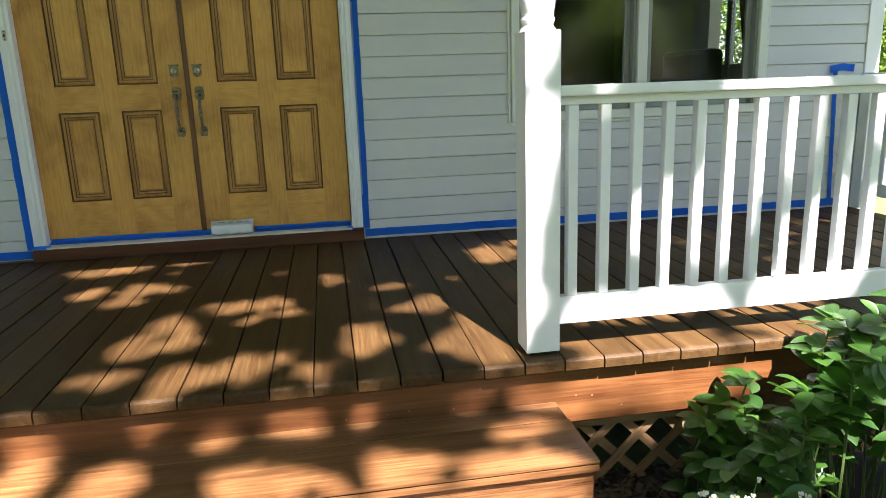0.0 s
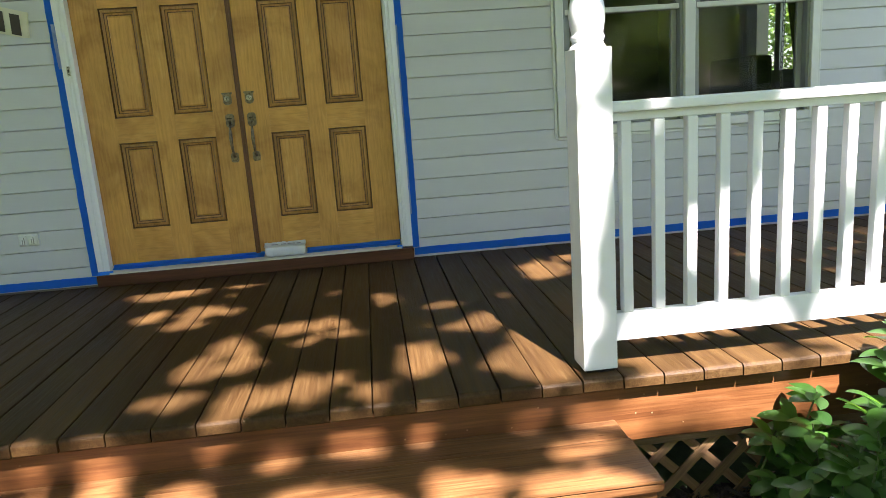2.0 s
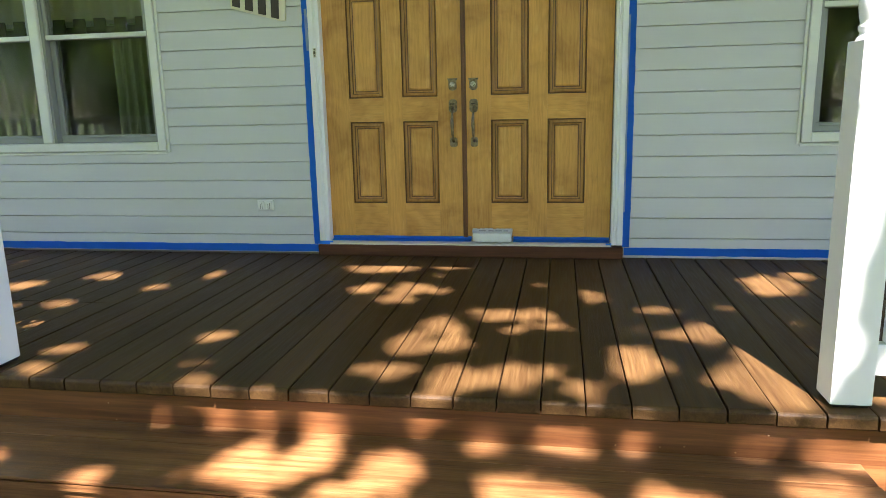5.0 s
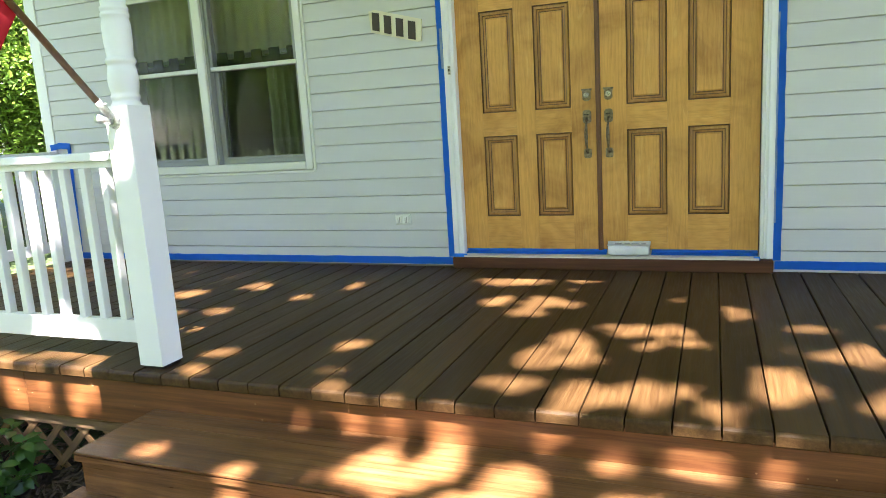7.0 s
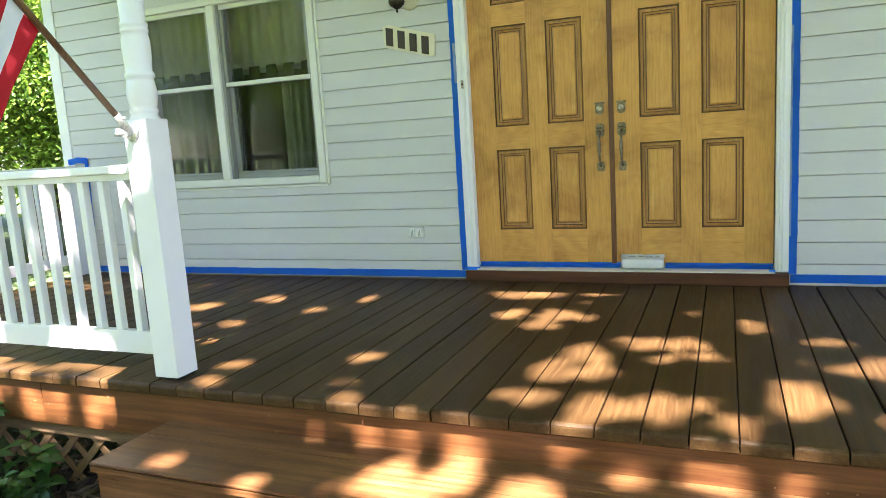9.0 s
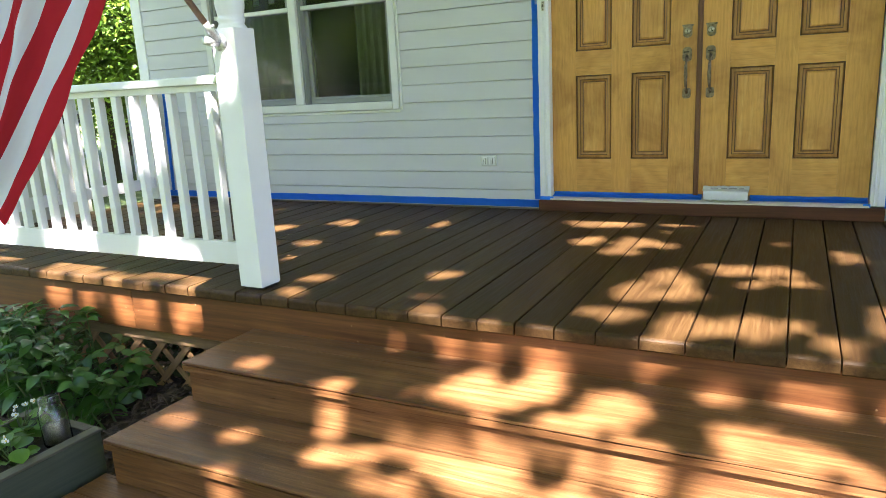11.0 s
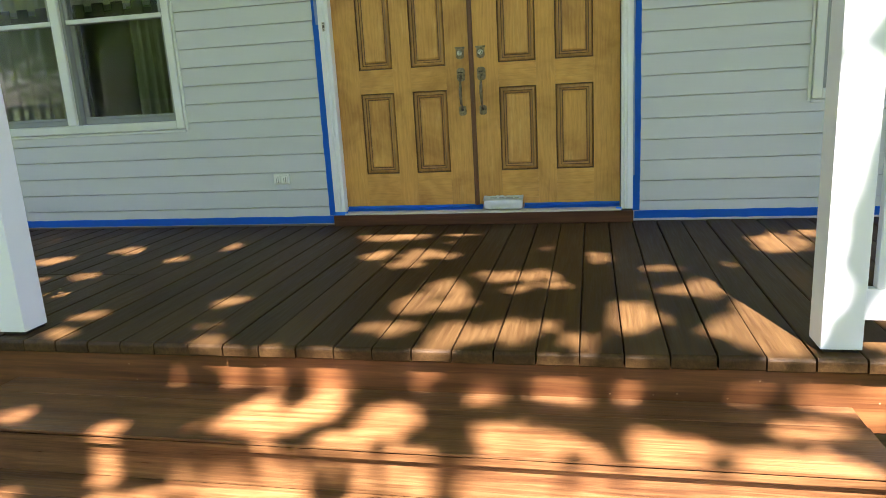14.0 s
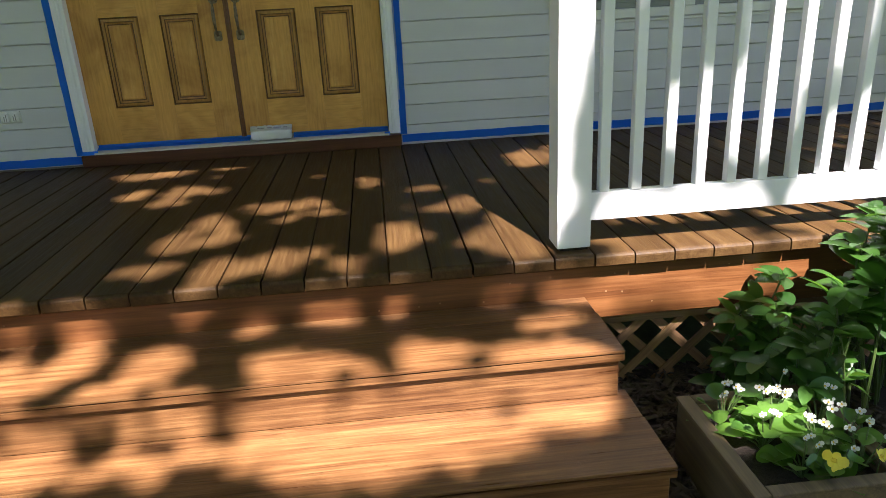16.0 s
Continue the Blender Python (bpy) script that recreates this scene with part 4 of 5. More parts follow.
# ---- flag on a slanted pole
POLE_X = -1.640
flag = thing("flag", "red and white striped flag draped from a slanted wooden pole", "flag")
base = Vector((POLE_X, -2.262, 1.105))
way = Vector((0.0, -0.68, 0.733)).normalized()
part("mount_plate", lathe([(0.036, 0), (0.036, 0.005), (0.028, 0.009), (0.012, 0.011)], 20, pose(POLE_X, -2.2435, 1.09, 90)), M["galv"], flag, "white-smeared cast mount", True)
socket = part("socket", tube([base + way * -0.012, base + way * 0.0, base + way * 0.05, base + way * 0.085], [0.014, 0.019, 0.018, 0.0165], 16), M["galv"], flag, smooth=True)
part("second_socket", tube([(POLE_X - 0.004, -2.252, 1.088), (POLE_X - 0.02, -2.315, 1.098)], [0.018, 0.0185], 16), M["galv"], flag, smooth=True)
part("thumbscrew", tube([base + way * 0.06 + Vector((0.012, 0, 0)), base + way * 0.06 + Vector((0.034, 0, 0.004))], 0.005, 8), M["galv"], flag, smooth=True)
part("pole", tube([base + way * 0.05, base + way * 0.8, base + way * 1.72], 0.0135, 14), M["pole"], flag, "brown varnished wooden pole", True)
part("finial", lathe([(0.006, 0), (0.02, 0.015), (0.024, 0.03), (0.015, 0.05), (0.003, 0.058)], 16, Matrix.Translation(base + way * 1.715) @ way.to_track_quat("Z", "Y").to_matrix().to_4x4()), M["nickel"], flag, smooth=True)
# cloth: hoist along the pole, fly hanging down and out, its outer third folded back
bm = bmesh.new()
NS, NF = 52, 48
rows = []
for i in range(NS + 1):
    s = i / NS                                      # 0 at the lower end of the hoist, 1 at the top
    hoist = base + way * (0.50 + 0.95 * s)
    row = []
    for j in range(NF + 1):
        f = j / NF
        length = 1.18 * f
        drop = Vector((0, -0.57, -0.82)).lerp(Vector((0, -0.22, -0.97)), s).normalized()
        p = hoist + drop * length
        fold = 0.05 * math.sin(s * 11.0 + f * 2.2) * min(1.0, f * 3) + 0.05 * noise.noise((s * 3.1, f * 2.3, 1.7)) * f
        fold += 0.016 * math.sin(s * 31.0 + f * 5.0 + 3 * noise.noise((s * 4, f * 3, 0))) * min(1.0, f * 2) + 0.012 * noise.noise((s * 14, f * 9, 5.1))
        p.x += -0.02 + fold + 0.10 * f * s
        p.y += 0.10 * s * f + 0.012 * math.sin(s * 19 + f * 3) * f
        row.append(bm.verts.new(p))
    rows.append(row)
for i in range(NS):
    stripe = int(i / NS * 13)
    for j in range(NF):
        fc = bm.faces.new((rows[i][j], rows[i + 1][j], rows[i + 1][j + 1], rows[i][j + 1]))
        canton = stripe >= 6 and j < NF * 0.4
        fc.material_index = 2 if canton else stripe % 2
bmesh.ops.recalc_face_normals(bm, faces=bm.faces[:])
part("cloth", bm, [M["flag_red"], M["flag_white"], M["flag_blue"]], flag, "draped cloth in red and white stripes", True)

# ---- hanging chain on the porch
chain = thing("chain", "thin dark chain hanging under the porch roof", "chain")


def chain_link(p, turn):
    pts = [(0.008 * math.cos(a) , 0, 0.016 * math.sin(a)) for a in np.linspace(0, 2 * math.pi, 11)]
    m = Matrix.Translation(p) @ pose(0, 0, 0, 0, 0, turn)
    return tube([m @ Vector(q) for q in pts], 0.0016, 5)


first_link = part("chain_link", chain_link((0, 0, 0), 0), M["iron"], chain)
CH = Vector((2.995, -1.0, 0.0))
first_link.location = CH + Vector((0, 0, 0.63))
for i in range(1, 96):
    shared("chain_link", first_link.data, chain, pose(CH.x + 0.004 * math.sin(i * 0.3), CH.y, 0.63 + 0.0262 * i, 0, 0, 90 * (i % 2) + 20))
for i in range(9):
    shared("chain_link", first_link.data, chain, pose(CH.x + 0.016, CH.y + 0.005, 0.70 + 0.0262 * i, 0, 6, 90 * (i % 2) + 50))

# ---- planters and what stands in them


def trough(name, x0, x1, y0, y1, top, wall_mat, rim_mat, label, soil):
    p = thing(name, label, "planter", "planters")
    t = 0.035
    zb = GROUND - 0.005
    part("side", box(x0, x0 + t, y0, y1, zb, top - 0.006, 0.004), wall_mat, p)
    part("side", box(x1 - t, x1, y0, y1, zb, top - 0.006, 0.004), wall_mat, p)
    part("end", box(x0 + t, x1 - t, y0, y0 + t, zb, top - 0.006, 0.003), wall_mat, p)
    part("end", box(x0 + t, x1 - t, y1 - t, y1, zb, top - 0.006, 0.003), wall_mat, p)
    part("rim", box(x0 - 0.006, x0 + t + 0.006, y0 - 0.006, y1 + 0.006, top - 0.0055, top + 0.006, 0.004, 2), rim_mat, p)
    part("rim", box(x1 - t - 0.006, x1 + 0.006, y0 - 0.006, y1 + 0.006, top - 0.0055, top + 0.006, 0.004, 2), rim_mat, p)
    part("rim", box(x0 + t + 0.0065, x1 - t - 0.0065, y0 - 0.006, y0 + t, top - 0.0055, top + 0.006, 0.004, 2), rim_mat, p)
    part("rim", box(x0 + t + 0.0065, x1 - t - 0.0065, y1 - t, y1 + 0.006, top - 0.0055, top + 0.006, 0.004, 2), rim_mat, p)
    bm = bmesh.new()
    n = 14
    vs = [[bm.verts.new((x0 + t + (x1 - x0 - 2 * t) * i / n, y0 + t + (y1 - y0 - 2 * t) * j / n, soil + 0.012 * noise.noise((i * 0.8, j * 0.8, x0)))) for i in range(n + 1)] for j in range(n + 1)]
    for j in range(n):
        for i in range(n):
            bm.faces.new((vs[j][i], vs[j][i + 1], vs[j + 1][i + 1], vs[j + 1][i]))
    part("soil", bm, M["soil"], p, "dark crumbly potting soil", True)
    return p


trough("planter", 1.772, 2.214, -3.215, -2.735, -0.35, M["planter_tan"], M["planter_tan"], "weathered tan wooden planter box with white begonias", -0.395)
trough("planter", -2.25, -1.805, -3.62, -2.965, -0.38, M["planter_green"], M["planter_rim"], "weathered green-grey planter box with begonias and a jar", -0.418)


def leaf_mesh(name, length, width, mat, cup=0.18, point=0.5, bend=0.25, seg=8):
    """A leaf along +x with a folded midrib, bent down at its tip."""
    bm = bmesh.new()
    rows = []
    for i in range(seg + 1):
        u = i / seg
        w = width / 2 * math.sin(math.pi * u ** (1.12 - 0.35 * point)) ** (0.6 + 0.45 * point) + 0.0008
        z = -bend * length * u * u
        rows.append([bm.verts.new((u * length, -w, z + cup * w)), bm.verts.new((u * length, 0, z)), bm.verts.new((u * length, w, z + cup * w))])
    for a, b in zip(rows, rows[1:]):
        for k in range(2):
            f = bm.faces.new((a[k], b[k], b[k + 1], a[k + 1]))
            f.smooth = True
    me = bpy.data.meshes.new(name)
    bm.to_mesh(me)
    bm.free()
    me.materials.append(mat)
    return me


def shrub(name, spots, leaf_sets, rnd, label, per=(6, 9), tilt=(0, 45), size=(0.75, 1.15), category="shrub"):
    """Whorls of single leaves on stems that rise from the ground."""
    s = thing(name, label, category, at=(0, 0, 0))
    for root, tip in spots:
        root, tip = Vector(root), Vector(tip)
        mid = (root + tip) / 2 + Vector((0, 0, 0.06))
        part("stem", tube([root, mid, tip], [0.006, 0.0045, 0.003], 5), M["stem"], s)
    for root, tip in spots:
        tip = Vector(tip)
        lean = (tip - Vector(root)).normalized()
        turn = lean.to_track_quat("Z", "Y").to_matrix().to_4x4()
        low = rnd.randint(2, 4) if (tip - Vector(root)).length > 0.16 else 0
        n = rnd.randint(*per) + low
        a0 = rnd.uniform(0, 360)
        for i in range(n):
            k = rnd.uniform(*size)
            lift = rnd.uniform(*tilt)
            down = rnd.uniform(0.07, 0.2) if i >= n - low else rnd.uniform(0, 0.05)
            m = Matrix.Translation(tip - lean * down) @ turn @ pose(0, 0, 0, 0, 0, a0 + 360 * i / n + rnd.uniform(-14, 14)) @ pose(0.006, 0, 0, rnd.uniform(-18, 18), -lift, 0) @ Matrix.Diagonal((k, k * rnd.uniform(0.85, 1.1), k, 1))
            shared("leaf", rnd.choice(leaf_sets), s, m)
    return s


broad = [leaf_mesh("broad_leaf", 0.108, 0.053, M["shrub_leaf"], 0.25, 0.15, 0.3), leaf_mesh("broad_leaf", 0.09, 0.048, M["shrub_leaf"], 0.35, 0.1, 0.15), leaf_mesh("broad_leaf", 0.122, 0.056, M["shrub_leaf"], 0.2, 0.25, 0.45)]
rnd = random.Random(21)
spots = []
for _ in range(84):
    x = rnd.uniform(2.05, 3.0)
    y = rnd.uniform(-2.85, -2.36)
    top = -0.30 + 0.48 * min(1.0, (x - 1.98) / 0.62) - rnd.random() ** 1.6 * 0.36
    if x < 2.25 and top > -0.12:
        top = -0.2
    spots.append(((x + rnd.uniform(-0.1, 0.15), y + rnd.uniform(0, 0.08), GROUND + 0.02), (x, y, top)))
shrub("shrub", spots, broad, rnd, "dense shrub with broad glossy dark green leaves")
soft = [leaf_mesh("soft_leaf", 0.082, 0.05, M["soft_leaf"], 0.2, 0.7, 0.4), leaf_mesh("soft_leaf", 0.07, 0.044, M["soft_leaf"], 0.3, 0.6, 0.25), leaf_mesh("soft_leaf", 0.095, 0.055, M["soft_leaf"], 0.15, 0.8, 0.5)]
spots = []
for _ in range(100):
    x = rnd.uniform(-3.2, -2.27)
    y = rnd.uniform(-2.9, -2.34)
    top = -0.50 + 0.36 * min(1.0, (-2.05 - x) / 0.6) - rnd.random() ** 1.5 * 0.26
    spots.append(((x + rnd.uniform(-0.1, 0.1), y + rnd.uniform(0, 0.08), GROUND + 0.02), (x, y, max(top, GROUND + 0.08))))
shrub("shrub", spots, soft, rnd, "leafy shrub with soft pointed green leaves", (5, 8), (-10, 35))


def flower(bm_petal, bm_heart, at, facing, size, rnd, petals=4):
    turn = facing.to_track_quat("Z", "Y").to_matrix().to_4x4()
    for i in range(petals):
        big = 1.0 if i % 2 == 0 else 0.72
        m = Matrix.Translation(at) @ turn @ pose(0, 0, 0, 0, 0, 360 * i / petals + rnd.uniform(-8, 8)) @ pose(0, 0, 0, 0, rnd.uniform(-35, -8), 0)
        pts = [(0.1, 0), (0.35, 0.32), (0.75, 0.42), (1.0, 0.22), (1.05, 0), (1.0, -0.22), (0.75, -0.42), (0.35, -0.32)]
        vs = [bm_petal.verts.new(m @ Vector((x * size * big, y * size * big, 0.12 * size * (abs(y) + x * x)))) for x, y in pts]
        c = bm_petal.verts.new(m @ Vector((size * 0.6 * big, 0, 0.02 * size)))
        for k in range(len(vs)):
            bm_petal.faces.new((c, vs[k], vs[(k + 1) % len(vs)]))
    bmesh.ops.create_icosphere(bm_heart, subdivisions=1, radius=size * 0.22, matrix=Matrix.Translation(at + facing * size * 0.12))


round_leaf = [leaf_mesh("round_leaf", 0.064, 0.066, M["begonia_leaf"], 0.3, 0.0, 0.1), leaf_mesh("round_leaf", 0.05, 0.05, M["begonia_leaf"], 0.5, 0.0, 0.0), leaf_mesh("round_leaf", 0.072, 0.068, M["begonia_leaf"], 0.2, 0.1, 0.25)]


def begonia(x, y, z, rnd, blooms, label, spread=0.065, height=0.115, leaves=12):
    b = thing("begonia", label, "flowering plant", "begonias", at=(0, 0, 0))
    heads = []
    for i in range(leaves):
        a, r = rnd.uniform(0, 6.28), rnd.uniform(0.01, spread)
        tip = Vector((x + r * math.cos(a), y + r * math.sin(a), z + rnd.uniform(0.02, height * 0.75)))
        part("stem", tube([(x, y, z - 0.01), (x + 0.4 * r * math.cos(a), y + 0.4 * r * math.sin(a), (z + tip.z) / 2), tip], [0.003, 0.0025, 0.002], 5), M["stem"], b)
        k = rnd.uniform(0.7, 1.25)
        shared("leaf", rnd.choice(round_leaf), b, Matrix.Translation(tip) @ pose(0, 0, 0, 0, rnd.uniform(-30, 15), math.degrees(a) + rnd.uniform(-30, 30)) @ pose(0, 0, 0, rnd.uniform(-25, 25)) @ Matrix.Diagonal((k, k, k, 1)))
    for i in range(blooms):
        a, r = rnd.uniform(0, 6.28), rnd.uniform(0.01, spread)
        heads.append(Vector((x + r * math.cos(a), y + r * math.sin(a) - 0.01, z + height * rnd.uniform(0.85, 1.25))))
        part("stem", tube([(x, y, z), heads[-1] - Vector((0, 0, 0.004))], [0.0028, 0.0018], 5), M["stem"], b)
    for h in heads:
        pb, hb = bmesh.new(), bmesh.new()
        for _ in range(rnd.randint(1, 2)):
            flower(pb, hb, h + Vector((rnd.uniform(-0.014, 0.014), rnd.uniform(-0.014, 0.014), rnd.uniform(-0.008, 0.01))), Vector((rnd.uniform(-0.6, 0.5), -0.8, rnd.uniform(0.2, 0.9))).normalized(), rnd.uniform(0.0115, 0.017), rnd)
        bloom = part("blossom", pb, M["petal"], b, "white petals", True)
        part("heart", hb, M["pollen"], bloom)
    return b


rnd = random.Random(77)
for x, y, n in ((1.83, -2.83, 4), (1.99, -2.82, 3), (2.10, -2.90, 3), (1.89, -2.97, 3), (2.03, -3.02, 3), (1.93, -3.10, 2), (2.09, -3.11, 3), (1.95, -2.90, 3), (2.12, -3.01, 2), (2.0, -3.14, 2)):
    begonia(x + 0.044, y, -0.395, rnd, n, "begonia with round green leaves and white flowers")
for x, y, n in ((-2.13, -3.08, 5), (-2.06, -3.20, 5), (-2.17, -3.22, 4), (-1.93, -3.24, 1), (-2.14, -3.40, 3), (-1.99, -3.42, 3)):
    begonia(x, y, -0.418, rnd, n, "begonia with round green leaves and white flowers")
for at, facing, size in (((2.009, -3.165, -0.30), (-0.25, -0.85, 0.55), 0.036), ((2.149, -3.16, -0.31), (0.2, -0.5, 0.85), 0.028)):
    pansy = thing("pansy", "yellow pansy in the planter box", "flowering plant", "pansies")
    pb, hb = bmesh.new(), bmesh.new()
    flower(pb, hb, Vector(at), Vector(facing).normalized(), size, rnd, 5)
    bloom = part("blossom", pb, M["yellow"], pansy, smooth=True)
    part("heart", hb, M["pollen"], bloom)
    part("stem", tube([(at[0] + 0.004, at[1] + 0.012, -0.40), (at[0], at[1], at[2] - 0.003)], 0.002, 5), M["stem"], pansy)

jar = thing("jar", "old glass preserving jar half filled with grit", "jar")
lean = Matrix.Translation((-1.935, -3.055, -0.425)) @ pose(0, 0, 0, -5, -13, 0)
outer = [(0.03, 0.0), (0.048, 0.004), (0.052, 0.02), (0.052, 0.125), (0.049, 0.145), (0.040, 0.162), (0.038, 0.168), (0.0415, 0.171), (0.0415, 0.175), (0.0385, 0.178), (0.0415, 0.182), (0.0415, 0.186), (0.0395, 0.19), (0.0395, 0.198)]
inner = [(r - 0.004, max(z, 0.008)) for r, z in outer][::-1]
bm = lathe(outer + inner, 28, lean)
part("glass", bm, M["jar"], jar, smooth=True)
part("filling", lathe([(0.02, 0.009), (0.0445, 0.012), (0.0465, 0.03), (0.0465, 0.085), (0.03, 0.095), (0.005, 0.092)], 24, lean), M["gravel"], jar, smooth=True)

# ---- trees


def crown(centre, radii, count, size, rnd, open_to=None, clump=0.55):
    """Leaf blades scattered in clumps through an uneven ellipsoid. open_to(x, y, z) tells where the crown has gaps."""
    verts, faces = [], []
    c = Vector(centre)
    clumps = []
    while len(clumps) < max(24, count // 70):
        p = Vector((rnd.gauss(0, 0.5), rnd.gauss(0, 0.5), rnd.gauss(0, 0.5)))
        if p.length < 1.0 + 0.25 * noise.noise(p * 2.3 + c):
            clumps.append(Vector((c.x + p.x * radii[0], c.y + p.y * radii[1], c.z + p.z * radii[2])))
    made = 0
    while made < count:
        q = rnd.choice(clumps)
        p = q + Vector((rnd.gauss(0, clump), rnd.gauss(0, clump), rnd.gauss(0, clump * 0.6)))
        made += 1
        if open_to is not None and open_to(p):
            continue
        l, w = size * rnd.uniform(0.7, 1.3), size * rnd.uniform(0.4, 0.65)
        m = Matrix.Translation(p) @ Euler((rnd.uniform(-1.0, 1.0), rnd.uniform(-1.0, 1.0), rnd.uniform(0, 6.28))).to_matrix().to_4x4()
        b = len(verts)
        verts += [m @ Vector(v) for v in ((-l, 0, -0.1 * l), (-0.2 * l, -w, 0.05 * l), (l, 0, -0.15 * l), (-0.2 * l, w, 0.05 * l))]
        faces += [(b, b + 1, b + 2), (b, b + 2, b + 3)]
    me = bpy.data.meshes.new("crown")
    me.from_pydata([tuple(v) for v in verts], [], faces)
    me.materials.append(M["tree_leaf"])
    return me


def trunk(foot, fork, spread, rnd, limbs=7, r=0.22):
    bm = bmesh.new()
    foot, fork = Vector(foot), Vector(fork)
    mid = (foot + fork) / 2 + Vector((rnd.uniform(-0.15, 0.15), rnd.uniform(-0.15, 0.15), 0))
    tube([foot, foot + Vector((0, 0, 0.35)), mid, fork], [r * 1.5, r * 1.05, r * 0.85, r * 0.65], 12, bm)
    for i in range(limbs):
        a = 2 * math.pi * i / limbs + rnd.uniform(-0.3, 0.3)
        end = fork + Vector((math.cos(a) * spread[0], math.sin(a) * spread[1], spread[2] * rnd.uniform(0.4, 1.1)))
        knee = fork.lerp(end, 0.5) + Vector((0, 0, 0.25 * spread[2]))
        start = mid.lerp(fork, rnd.uniform(0.5, 1.0))
        tube([start, knee, end], [r * 0.42, r * 0.25, r * 0.06], 7, bm)
        for _ in range(2):
            tw = knee.lerp(end, rnd.uniform(0.1, 0.6))
            tube([tw, tw + Vector((rnd.uniform(-1, 1) * spread[0], rnd.uniform(-1, 1) * spread[1], rnd.uniform(0.1, 0.9) * spread[2])) * 0.4], [r * 0.14, r * 0.03], 5, bm)
    return bm


# crown gaps fitted to the sun patches, on the porch floor's level: x, y, half widths
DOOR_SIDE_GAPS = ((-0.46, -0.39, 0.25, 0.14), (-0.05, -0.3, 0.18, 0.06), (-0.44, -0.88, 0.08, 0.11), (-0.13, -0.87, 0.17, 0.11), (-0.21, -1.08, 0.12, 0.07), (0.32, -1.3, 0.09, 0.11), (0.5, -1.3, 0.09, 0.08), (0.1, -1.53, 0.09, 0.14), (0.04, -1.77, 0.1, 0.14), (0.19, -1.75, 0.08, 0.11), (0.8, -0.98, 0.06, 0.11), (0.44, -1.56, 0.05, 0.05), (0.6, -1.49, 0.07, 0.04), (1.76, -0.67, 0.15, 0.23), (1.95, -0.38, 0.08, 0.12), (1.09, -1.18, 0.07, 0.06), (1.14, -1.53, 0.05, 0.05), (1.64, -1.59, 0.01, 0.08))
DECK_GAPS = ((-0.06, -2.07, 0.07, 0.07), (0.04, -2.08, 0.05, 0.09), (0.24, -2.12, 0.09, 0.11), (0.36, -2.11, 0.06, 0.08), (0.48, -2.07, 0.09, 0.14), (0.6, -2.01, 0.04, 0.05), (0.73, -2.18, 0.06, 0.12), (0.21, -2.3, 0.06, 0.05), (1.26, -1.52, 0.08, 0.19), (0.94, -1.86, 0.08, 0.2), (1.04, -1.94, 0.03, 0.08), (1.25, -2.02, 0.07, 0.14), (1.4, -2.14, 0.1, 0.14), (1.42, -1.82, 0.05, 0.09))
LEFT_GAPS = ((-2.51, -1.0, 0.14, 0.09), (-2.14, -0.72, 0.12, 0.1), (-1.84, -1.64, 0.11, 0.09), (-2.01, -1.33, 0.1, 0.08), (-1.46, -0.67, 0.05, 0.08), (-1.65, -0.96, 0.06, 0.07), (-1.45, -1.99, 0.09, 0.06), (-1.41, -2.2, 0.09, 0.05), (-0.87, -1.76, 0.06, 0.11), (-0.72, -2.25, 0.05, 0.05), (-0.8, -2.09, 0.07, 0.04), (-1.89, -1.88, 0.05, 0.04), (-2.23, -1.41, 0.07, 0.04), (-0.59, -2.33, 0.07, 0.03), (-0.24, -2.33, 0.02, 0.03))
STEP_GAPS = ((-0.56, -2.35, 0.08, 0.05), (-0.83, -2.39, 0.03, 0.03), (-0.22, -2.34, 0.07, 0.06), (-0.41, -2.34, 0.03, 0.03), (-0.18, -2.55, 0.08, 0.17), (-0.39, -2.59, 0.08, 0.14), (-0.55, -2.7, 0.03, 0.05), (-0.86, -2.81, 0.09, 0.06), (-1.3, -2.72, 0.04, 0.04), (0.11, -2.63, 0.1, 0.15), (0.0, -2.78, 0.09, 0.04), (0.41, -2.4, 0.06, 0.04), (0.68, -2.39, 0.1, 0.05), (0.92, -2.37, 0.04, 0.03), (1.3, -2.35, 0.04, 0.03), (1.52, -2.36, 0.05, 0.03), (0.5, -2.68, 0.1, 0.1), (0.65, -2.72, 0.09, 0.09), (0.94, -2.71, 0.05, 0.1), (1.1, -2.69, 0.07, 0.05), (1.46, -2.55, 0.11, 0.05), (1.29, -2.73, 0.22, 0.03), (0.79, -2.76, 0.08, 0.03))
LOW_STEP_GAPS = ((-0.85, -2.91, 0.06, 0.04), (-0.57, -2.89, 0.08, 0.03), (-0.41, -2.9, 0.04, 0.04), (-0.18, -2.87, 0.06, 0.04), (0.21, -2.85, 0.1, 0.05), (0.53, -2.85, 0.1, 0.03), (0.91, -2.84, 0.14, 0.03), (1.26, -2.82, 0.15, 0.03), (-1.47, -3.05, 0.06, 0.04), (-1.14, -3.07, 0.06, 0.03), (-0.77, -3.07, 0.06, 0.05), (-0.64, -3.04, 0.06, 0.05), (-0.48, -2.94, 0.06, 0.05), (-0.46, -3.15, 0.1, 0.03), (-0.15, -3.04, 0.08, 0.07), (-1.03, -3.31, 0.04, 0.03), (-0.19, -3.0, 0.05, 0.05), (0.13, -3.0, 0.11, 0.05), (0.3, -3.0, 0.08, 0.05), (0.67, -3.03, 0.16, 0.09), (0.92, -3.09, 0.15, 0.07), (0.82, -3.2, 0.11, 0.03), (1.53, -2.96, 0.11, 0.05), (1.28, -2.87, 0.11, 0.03))
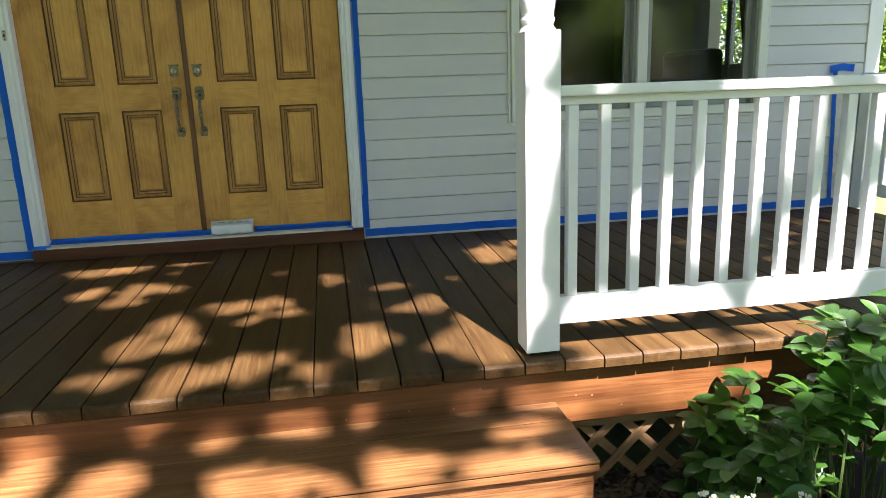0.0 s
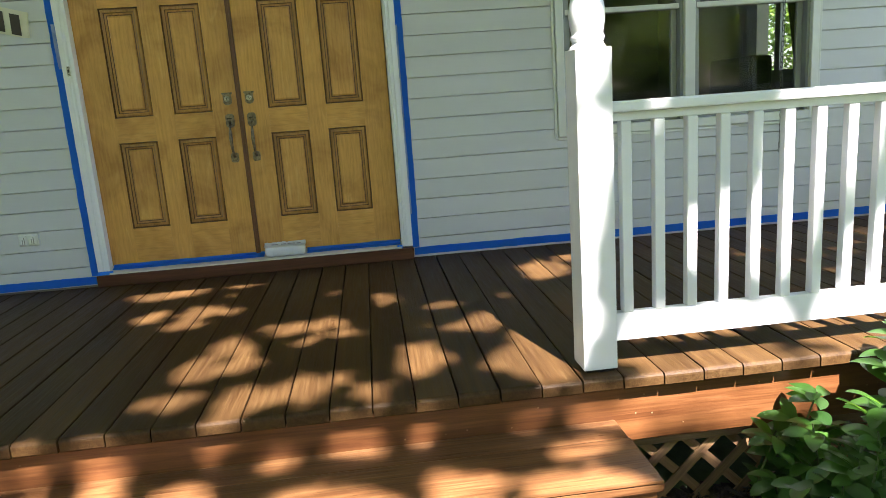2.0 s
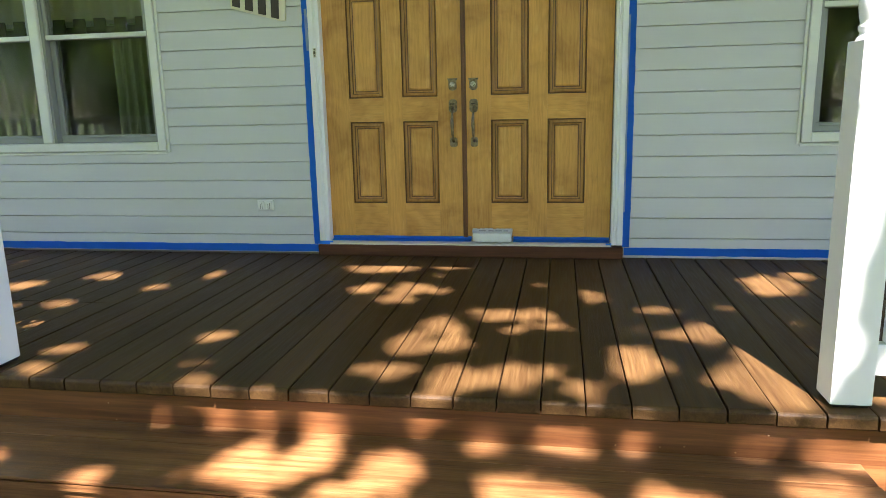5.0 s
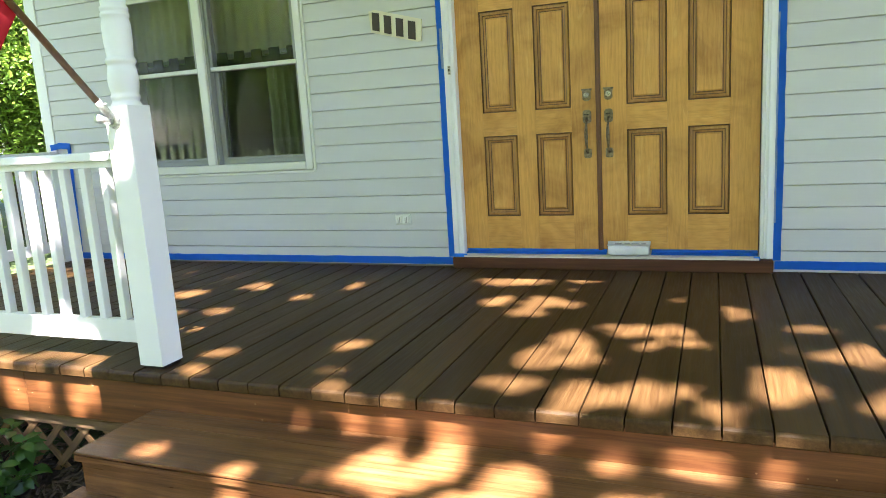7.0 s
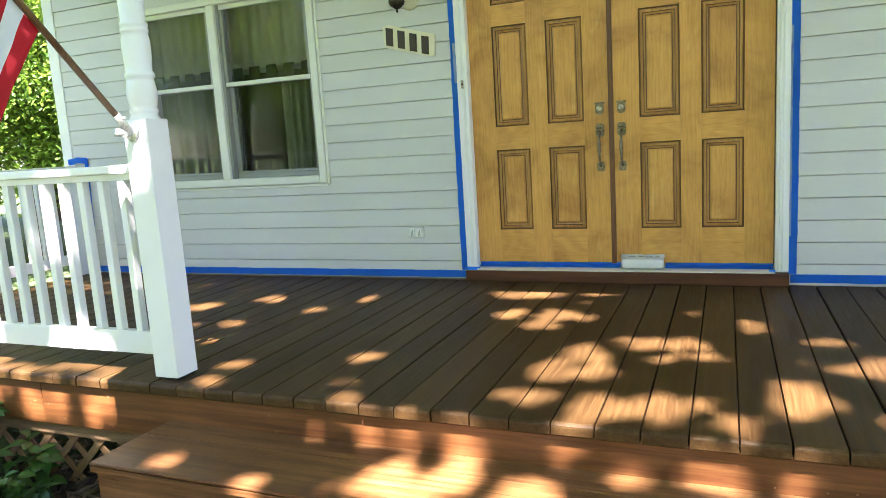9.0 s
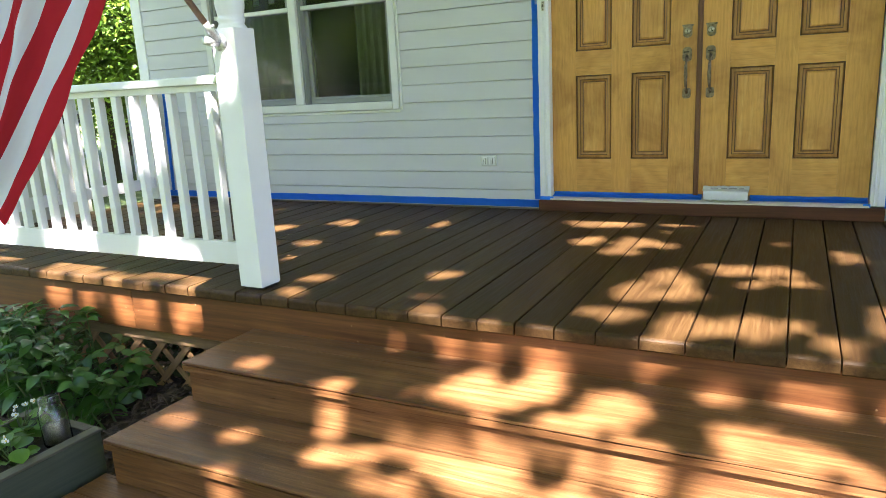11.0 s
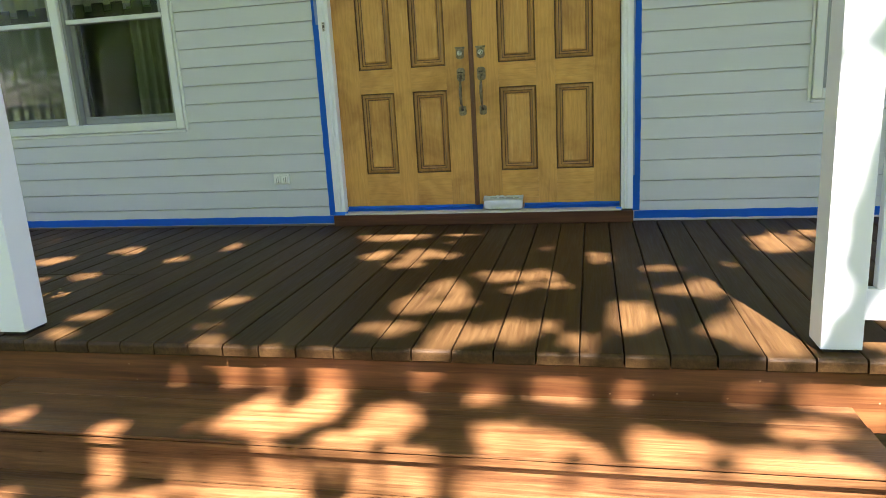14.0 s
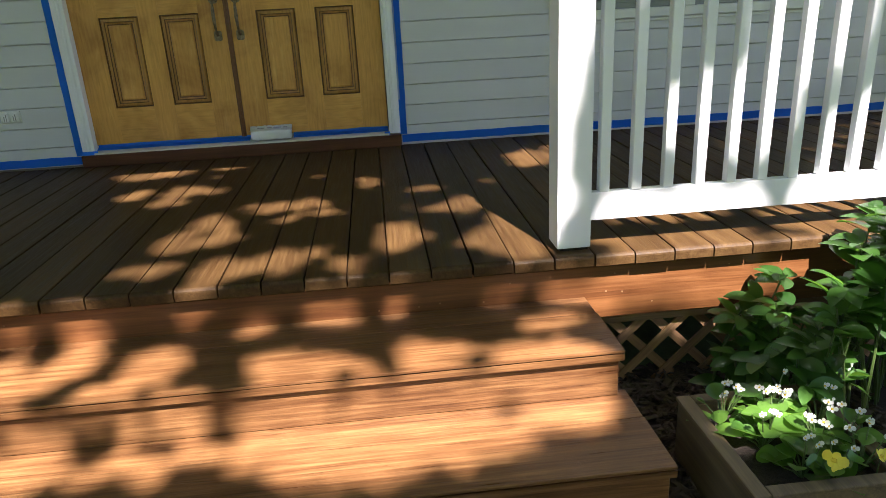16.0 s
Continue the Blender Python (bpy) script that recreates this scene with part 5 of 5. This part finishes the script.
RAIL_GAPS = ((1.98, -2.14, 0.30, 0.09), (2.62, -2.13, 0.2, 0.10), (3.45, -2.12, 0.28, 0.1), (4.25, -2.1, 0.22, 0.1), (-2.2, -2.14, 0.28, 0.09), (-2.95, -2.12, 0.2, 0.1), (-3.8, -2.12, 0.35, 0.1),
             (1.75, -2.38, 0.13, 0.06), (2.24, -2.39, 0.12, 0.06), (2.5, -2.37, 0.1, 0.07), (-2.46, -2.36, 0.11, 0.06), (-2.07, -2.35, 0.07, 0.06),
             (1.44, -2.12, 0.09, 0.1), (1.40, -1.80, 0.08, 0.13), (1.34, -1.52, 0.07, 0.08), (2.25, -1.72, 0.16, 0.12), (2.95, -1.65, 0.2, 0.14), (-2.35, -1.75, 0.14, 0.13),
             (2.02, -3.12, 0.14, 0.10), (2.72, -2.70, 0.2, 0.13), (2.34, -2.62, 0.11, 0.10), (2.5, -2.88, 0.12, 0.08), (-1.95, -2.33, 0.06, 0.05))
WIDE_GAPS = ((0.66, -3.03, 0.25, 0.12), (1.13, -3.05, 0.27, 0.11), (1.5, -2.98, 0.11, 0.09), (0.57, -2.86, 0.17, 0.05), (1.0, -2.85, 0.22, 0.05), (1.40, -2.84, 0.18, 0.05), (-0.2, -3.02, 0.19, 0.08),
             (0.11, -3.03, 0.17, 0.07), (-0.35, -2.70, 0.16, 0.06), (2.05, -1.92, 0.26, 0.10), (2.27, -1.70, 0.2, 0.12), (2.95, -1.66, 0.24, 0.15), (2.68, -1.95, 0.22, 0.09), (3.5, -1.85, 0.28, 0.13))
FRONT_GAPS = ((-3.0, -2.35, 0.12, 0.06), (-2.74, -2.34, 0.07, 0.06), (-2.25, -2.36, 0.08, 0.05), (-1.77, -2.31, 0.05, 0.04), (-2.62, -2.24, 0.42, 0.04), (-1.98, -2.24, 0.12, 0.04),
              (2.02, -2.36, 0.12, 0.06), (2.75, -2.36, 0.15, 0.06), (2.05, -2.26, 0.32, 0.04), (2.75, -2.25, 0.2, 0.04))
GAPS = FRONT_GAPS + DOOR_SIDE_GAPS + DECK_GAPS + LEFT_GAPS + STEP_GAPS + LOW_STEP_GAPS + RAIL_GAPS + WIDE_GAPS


# drops leaves on sun rays that end in a wanted light patch
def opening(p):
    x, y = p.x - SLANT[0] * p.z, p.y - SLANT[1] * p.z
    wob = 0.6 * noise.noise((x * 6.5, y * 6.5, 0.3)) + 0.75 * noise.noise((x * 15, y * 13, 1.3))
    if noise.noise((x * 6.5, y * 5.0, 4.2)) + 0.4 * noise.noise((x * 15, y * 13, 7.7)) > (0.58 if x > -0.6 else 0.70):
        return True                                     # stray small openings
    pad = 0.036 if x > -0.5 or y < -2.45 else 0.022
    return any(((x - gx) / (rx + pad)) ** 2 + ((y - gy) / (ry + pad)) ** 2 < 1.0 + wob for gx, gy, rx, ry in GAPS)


rnd = random.Random(11)
# unseen tree added to block the sun and shape its patches
yard = thing("tree", "unseen leafy yard tree placed to shade and dapple the porch", "tree", "yard trees")
part("trunk", trunk((1.4, -8.3, GROUND - 0.1), (1.25, -8.1, 4.4), (3.6, 0.35, 2.0), rnd, 7, 0.2), M["bark"], yard, smooth=True)
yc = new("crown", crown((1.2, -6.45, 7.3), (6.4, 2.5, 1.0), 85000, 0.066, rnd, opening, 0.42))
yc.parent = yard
# unseen leaves added overhead to keep sky fill off the steps
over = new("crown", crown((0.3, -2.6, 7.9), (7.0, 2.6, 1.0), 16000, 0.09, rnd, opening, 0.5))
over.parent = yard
# unseen canopy added over the yard to cut sky fill and bounce
sky_screen = new("crown", crown((0.5, -10.5, 8.4), (11.0, 3.2, 1.0), 40000, 0.10, rnd, opening, 0.55))
sky_screen.parent = yard

rnd = random.Random(31)
garden = thing("tree", "leafy garden tree in full sun", "tree", "garden trees", at=(-10.5, 3.0, 0))
part("trunk", trunk((0, 0, GROUND - 0.2), (0.1, 0, 2.6), (2.2, 2.2, 2.4), rnd, 8, 0.17), M["bark"], garden, smooth=True)
gc = new("crown", crown((0, 0, 3.4), (3.0, 3.0, 3.2), 44000, 0.052, rnd, None, 0.40))
gc.parent = garden
for x, y, s, a in ((-13.5, 8.5, 1.25, 40), (-15.5, 0.5, 1.15, 120), (-8.8, 9.5, 1.1, 200), (-19, 5, 1.5, 80), (-12.0, -3.0, 0.8, 20), (10.5, 4.5, 1.0, 60), (13, 8.5, 1.3, 150),
                   (-9, -19, 1.5, 10), (-3, -22, 1.6, 100), (3.5, -20, 1.5, 220), (9.5, -21, 1.6, 300), (15, -17, 1.4, 30), (-15, -16, 1.5, 250), (7.6, 4.2, 0.75, 90), (-12.3, 5.4, 1.0, 140), (-9.2, 6.0, 0.6, 60), (-10.2, 0.4, 0.6, 10), (-17, 10, 1.6, 20), (-14, 12, 1.5, 300),
                   (-11, -13.5, 0.5, 15), (-7.5, -14, 0.55, 75), (-4.4, -13.6, 0.5, 130), (-1.2, -14.2, 0.55, 190), (2.2, -13.8, 0.5, 250), (5.4, -14, 0.55, 310), (8.6, -13.6, 0.5, 20), (12, -14, 0.55, 80)):
    copy_thing(garden, pose(x, y, -0.1, 0, 0, a) @ Matrix.Scale(s, 4))

# ---- deck boards, nearest pieces last
LEN = -DECK_FRONT


def board_mesh(y0, y1, nose):
    w, t = 0.0720, 0.049
    if nose:
        prof = [(y1, 0.0), (y1, -t), (y0 + 0.004, -t), (y0, -t + 0.006)]
        prof += [(y0 + 0.017 - 0.017 * math.cos(a), -0.017 + 0.017 * math.sin(a)) for a in np.linspace(0.0, math.pi / 2, 5)]
    else:
        prof = [(y1, 0.0), (y1, -t), (y0, -t), (y0, 0.0)]
    bm = prism(prof, -w, w, "x")
    long_edges = [e for e in bm.edges if all(abs(v.co.z) < 1e-5 for v in e.verts) and abs(e.verts[0].co.x - e.verts[1].co.x) < 1e-6]
    bmesh.ops.bevel(bm, geom=long_edges, offset=0.004, segments=1, affect="EDGES")
    me = bpy.data.meshes.new("board")
    bm.to_mesh(me)
    bm.free()
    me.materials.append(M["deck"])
    return me


whole = board_mesh(DECK_FRONT, -0.001, True)
front_half = board_mesh(DECK_FRONT, -1.302, True)
back_half = board_mesh(-1.298, -0.001, False)
rnd = random.Random(2)
k = -36
while True:
    x = 0.727 + 0.15 * k + 0.075
    k += 1
    if x < X_L + 0.07:
        continue
    if x > X_R - 0.07:
        break
    jit = Matrix.Translation((x + rnd.uniform(-0.001, 0.001), rnd.uniform(-0.003, 0.003), rnd.uniform(-0.0012, 0.0012)))
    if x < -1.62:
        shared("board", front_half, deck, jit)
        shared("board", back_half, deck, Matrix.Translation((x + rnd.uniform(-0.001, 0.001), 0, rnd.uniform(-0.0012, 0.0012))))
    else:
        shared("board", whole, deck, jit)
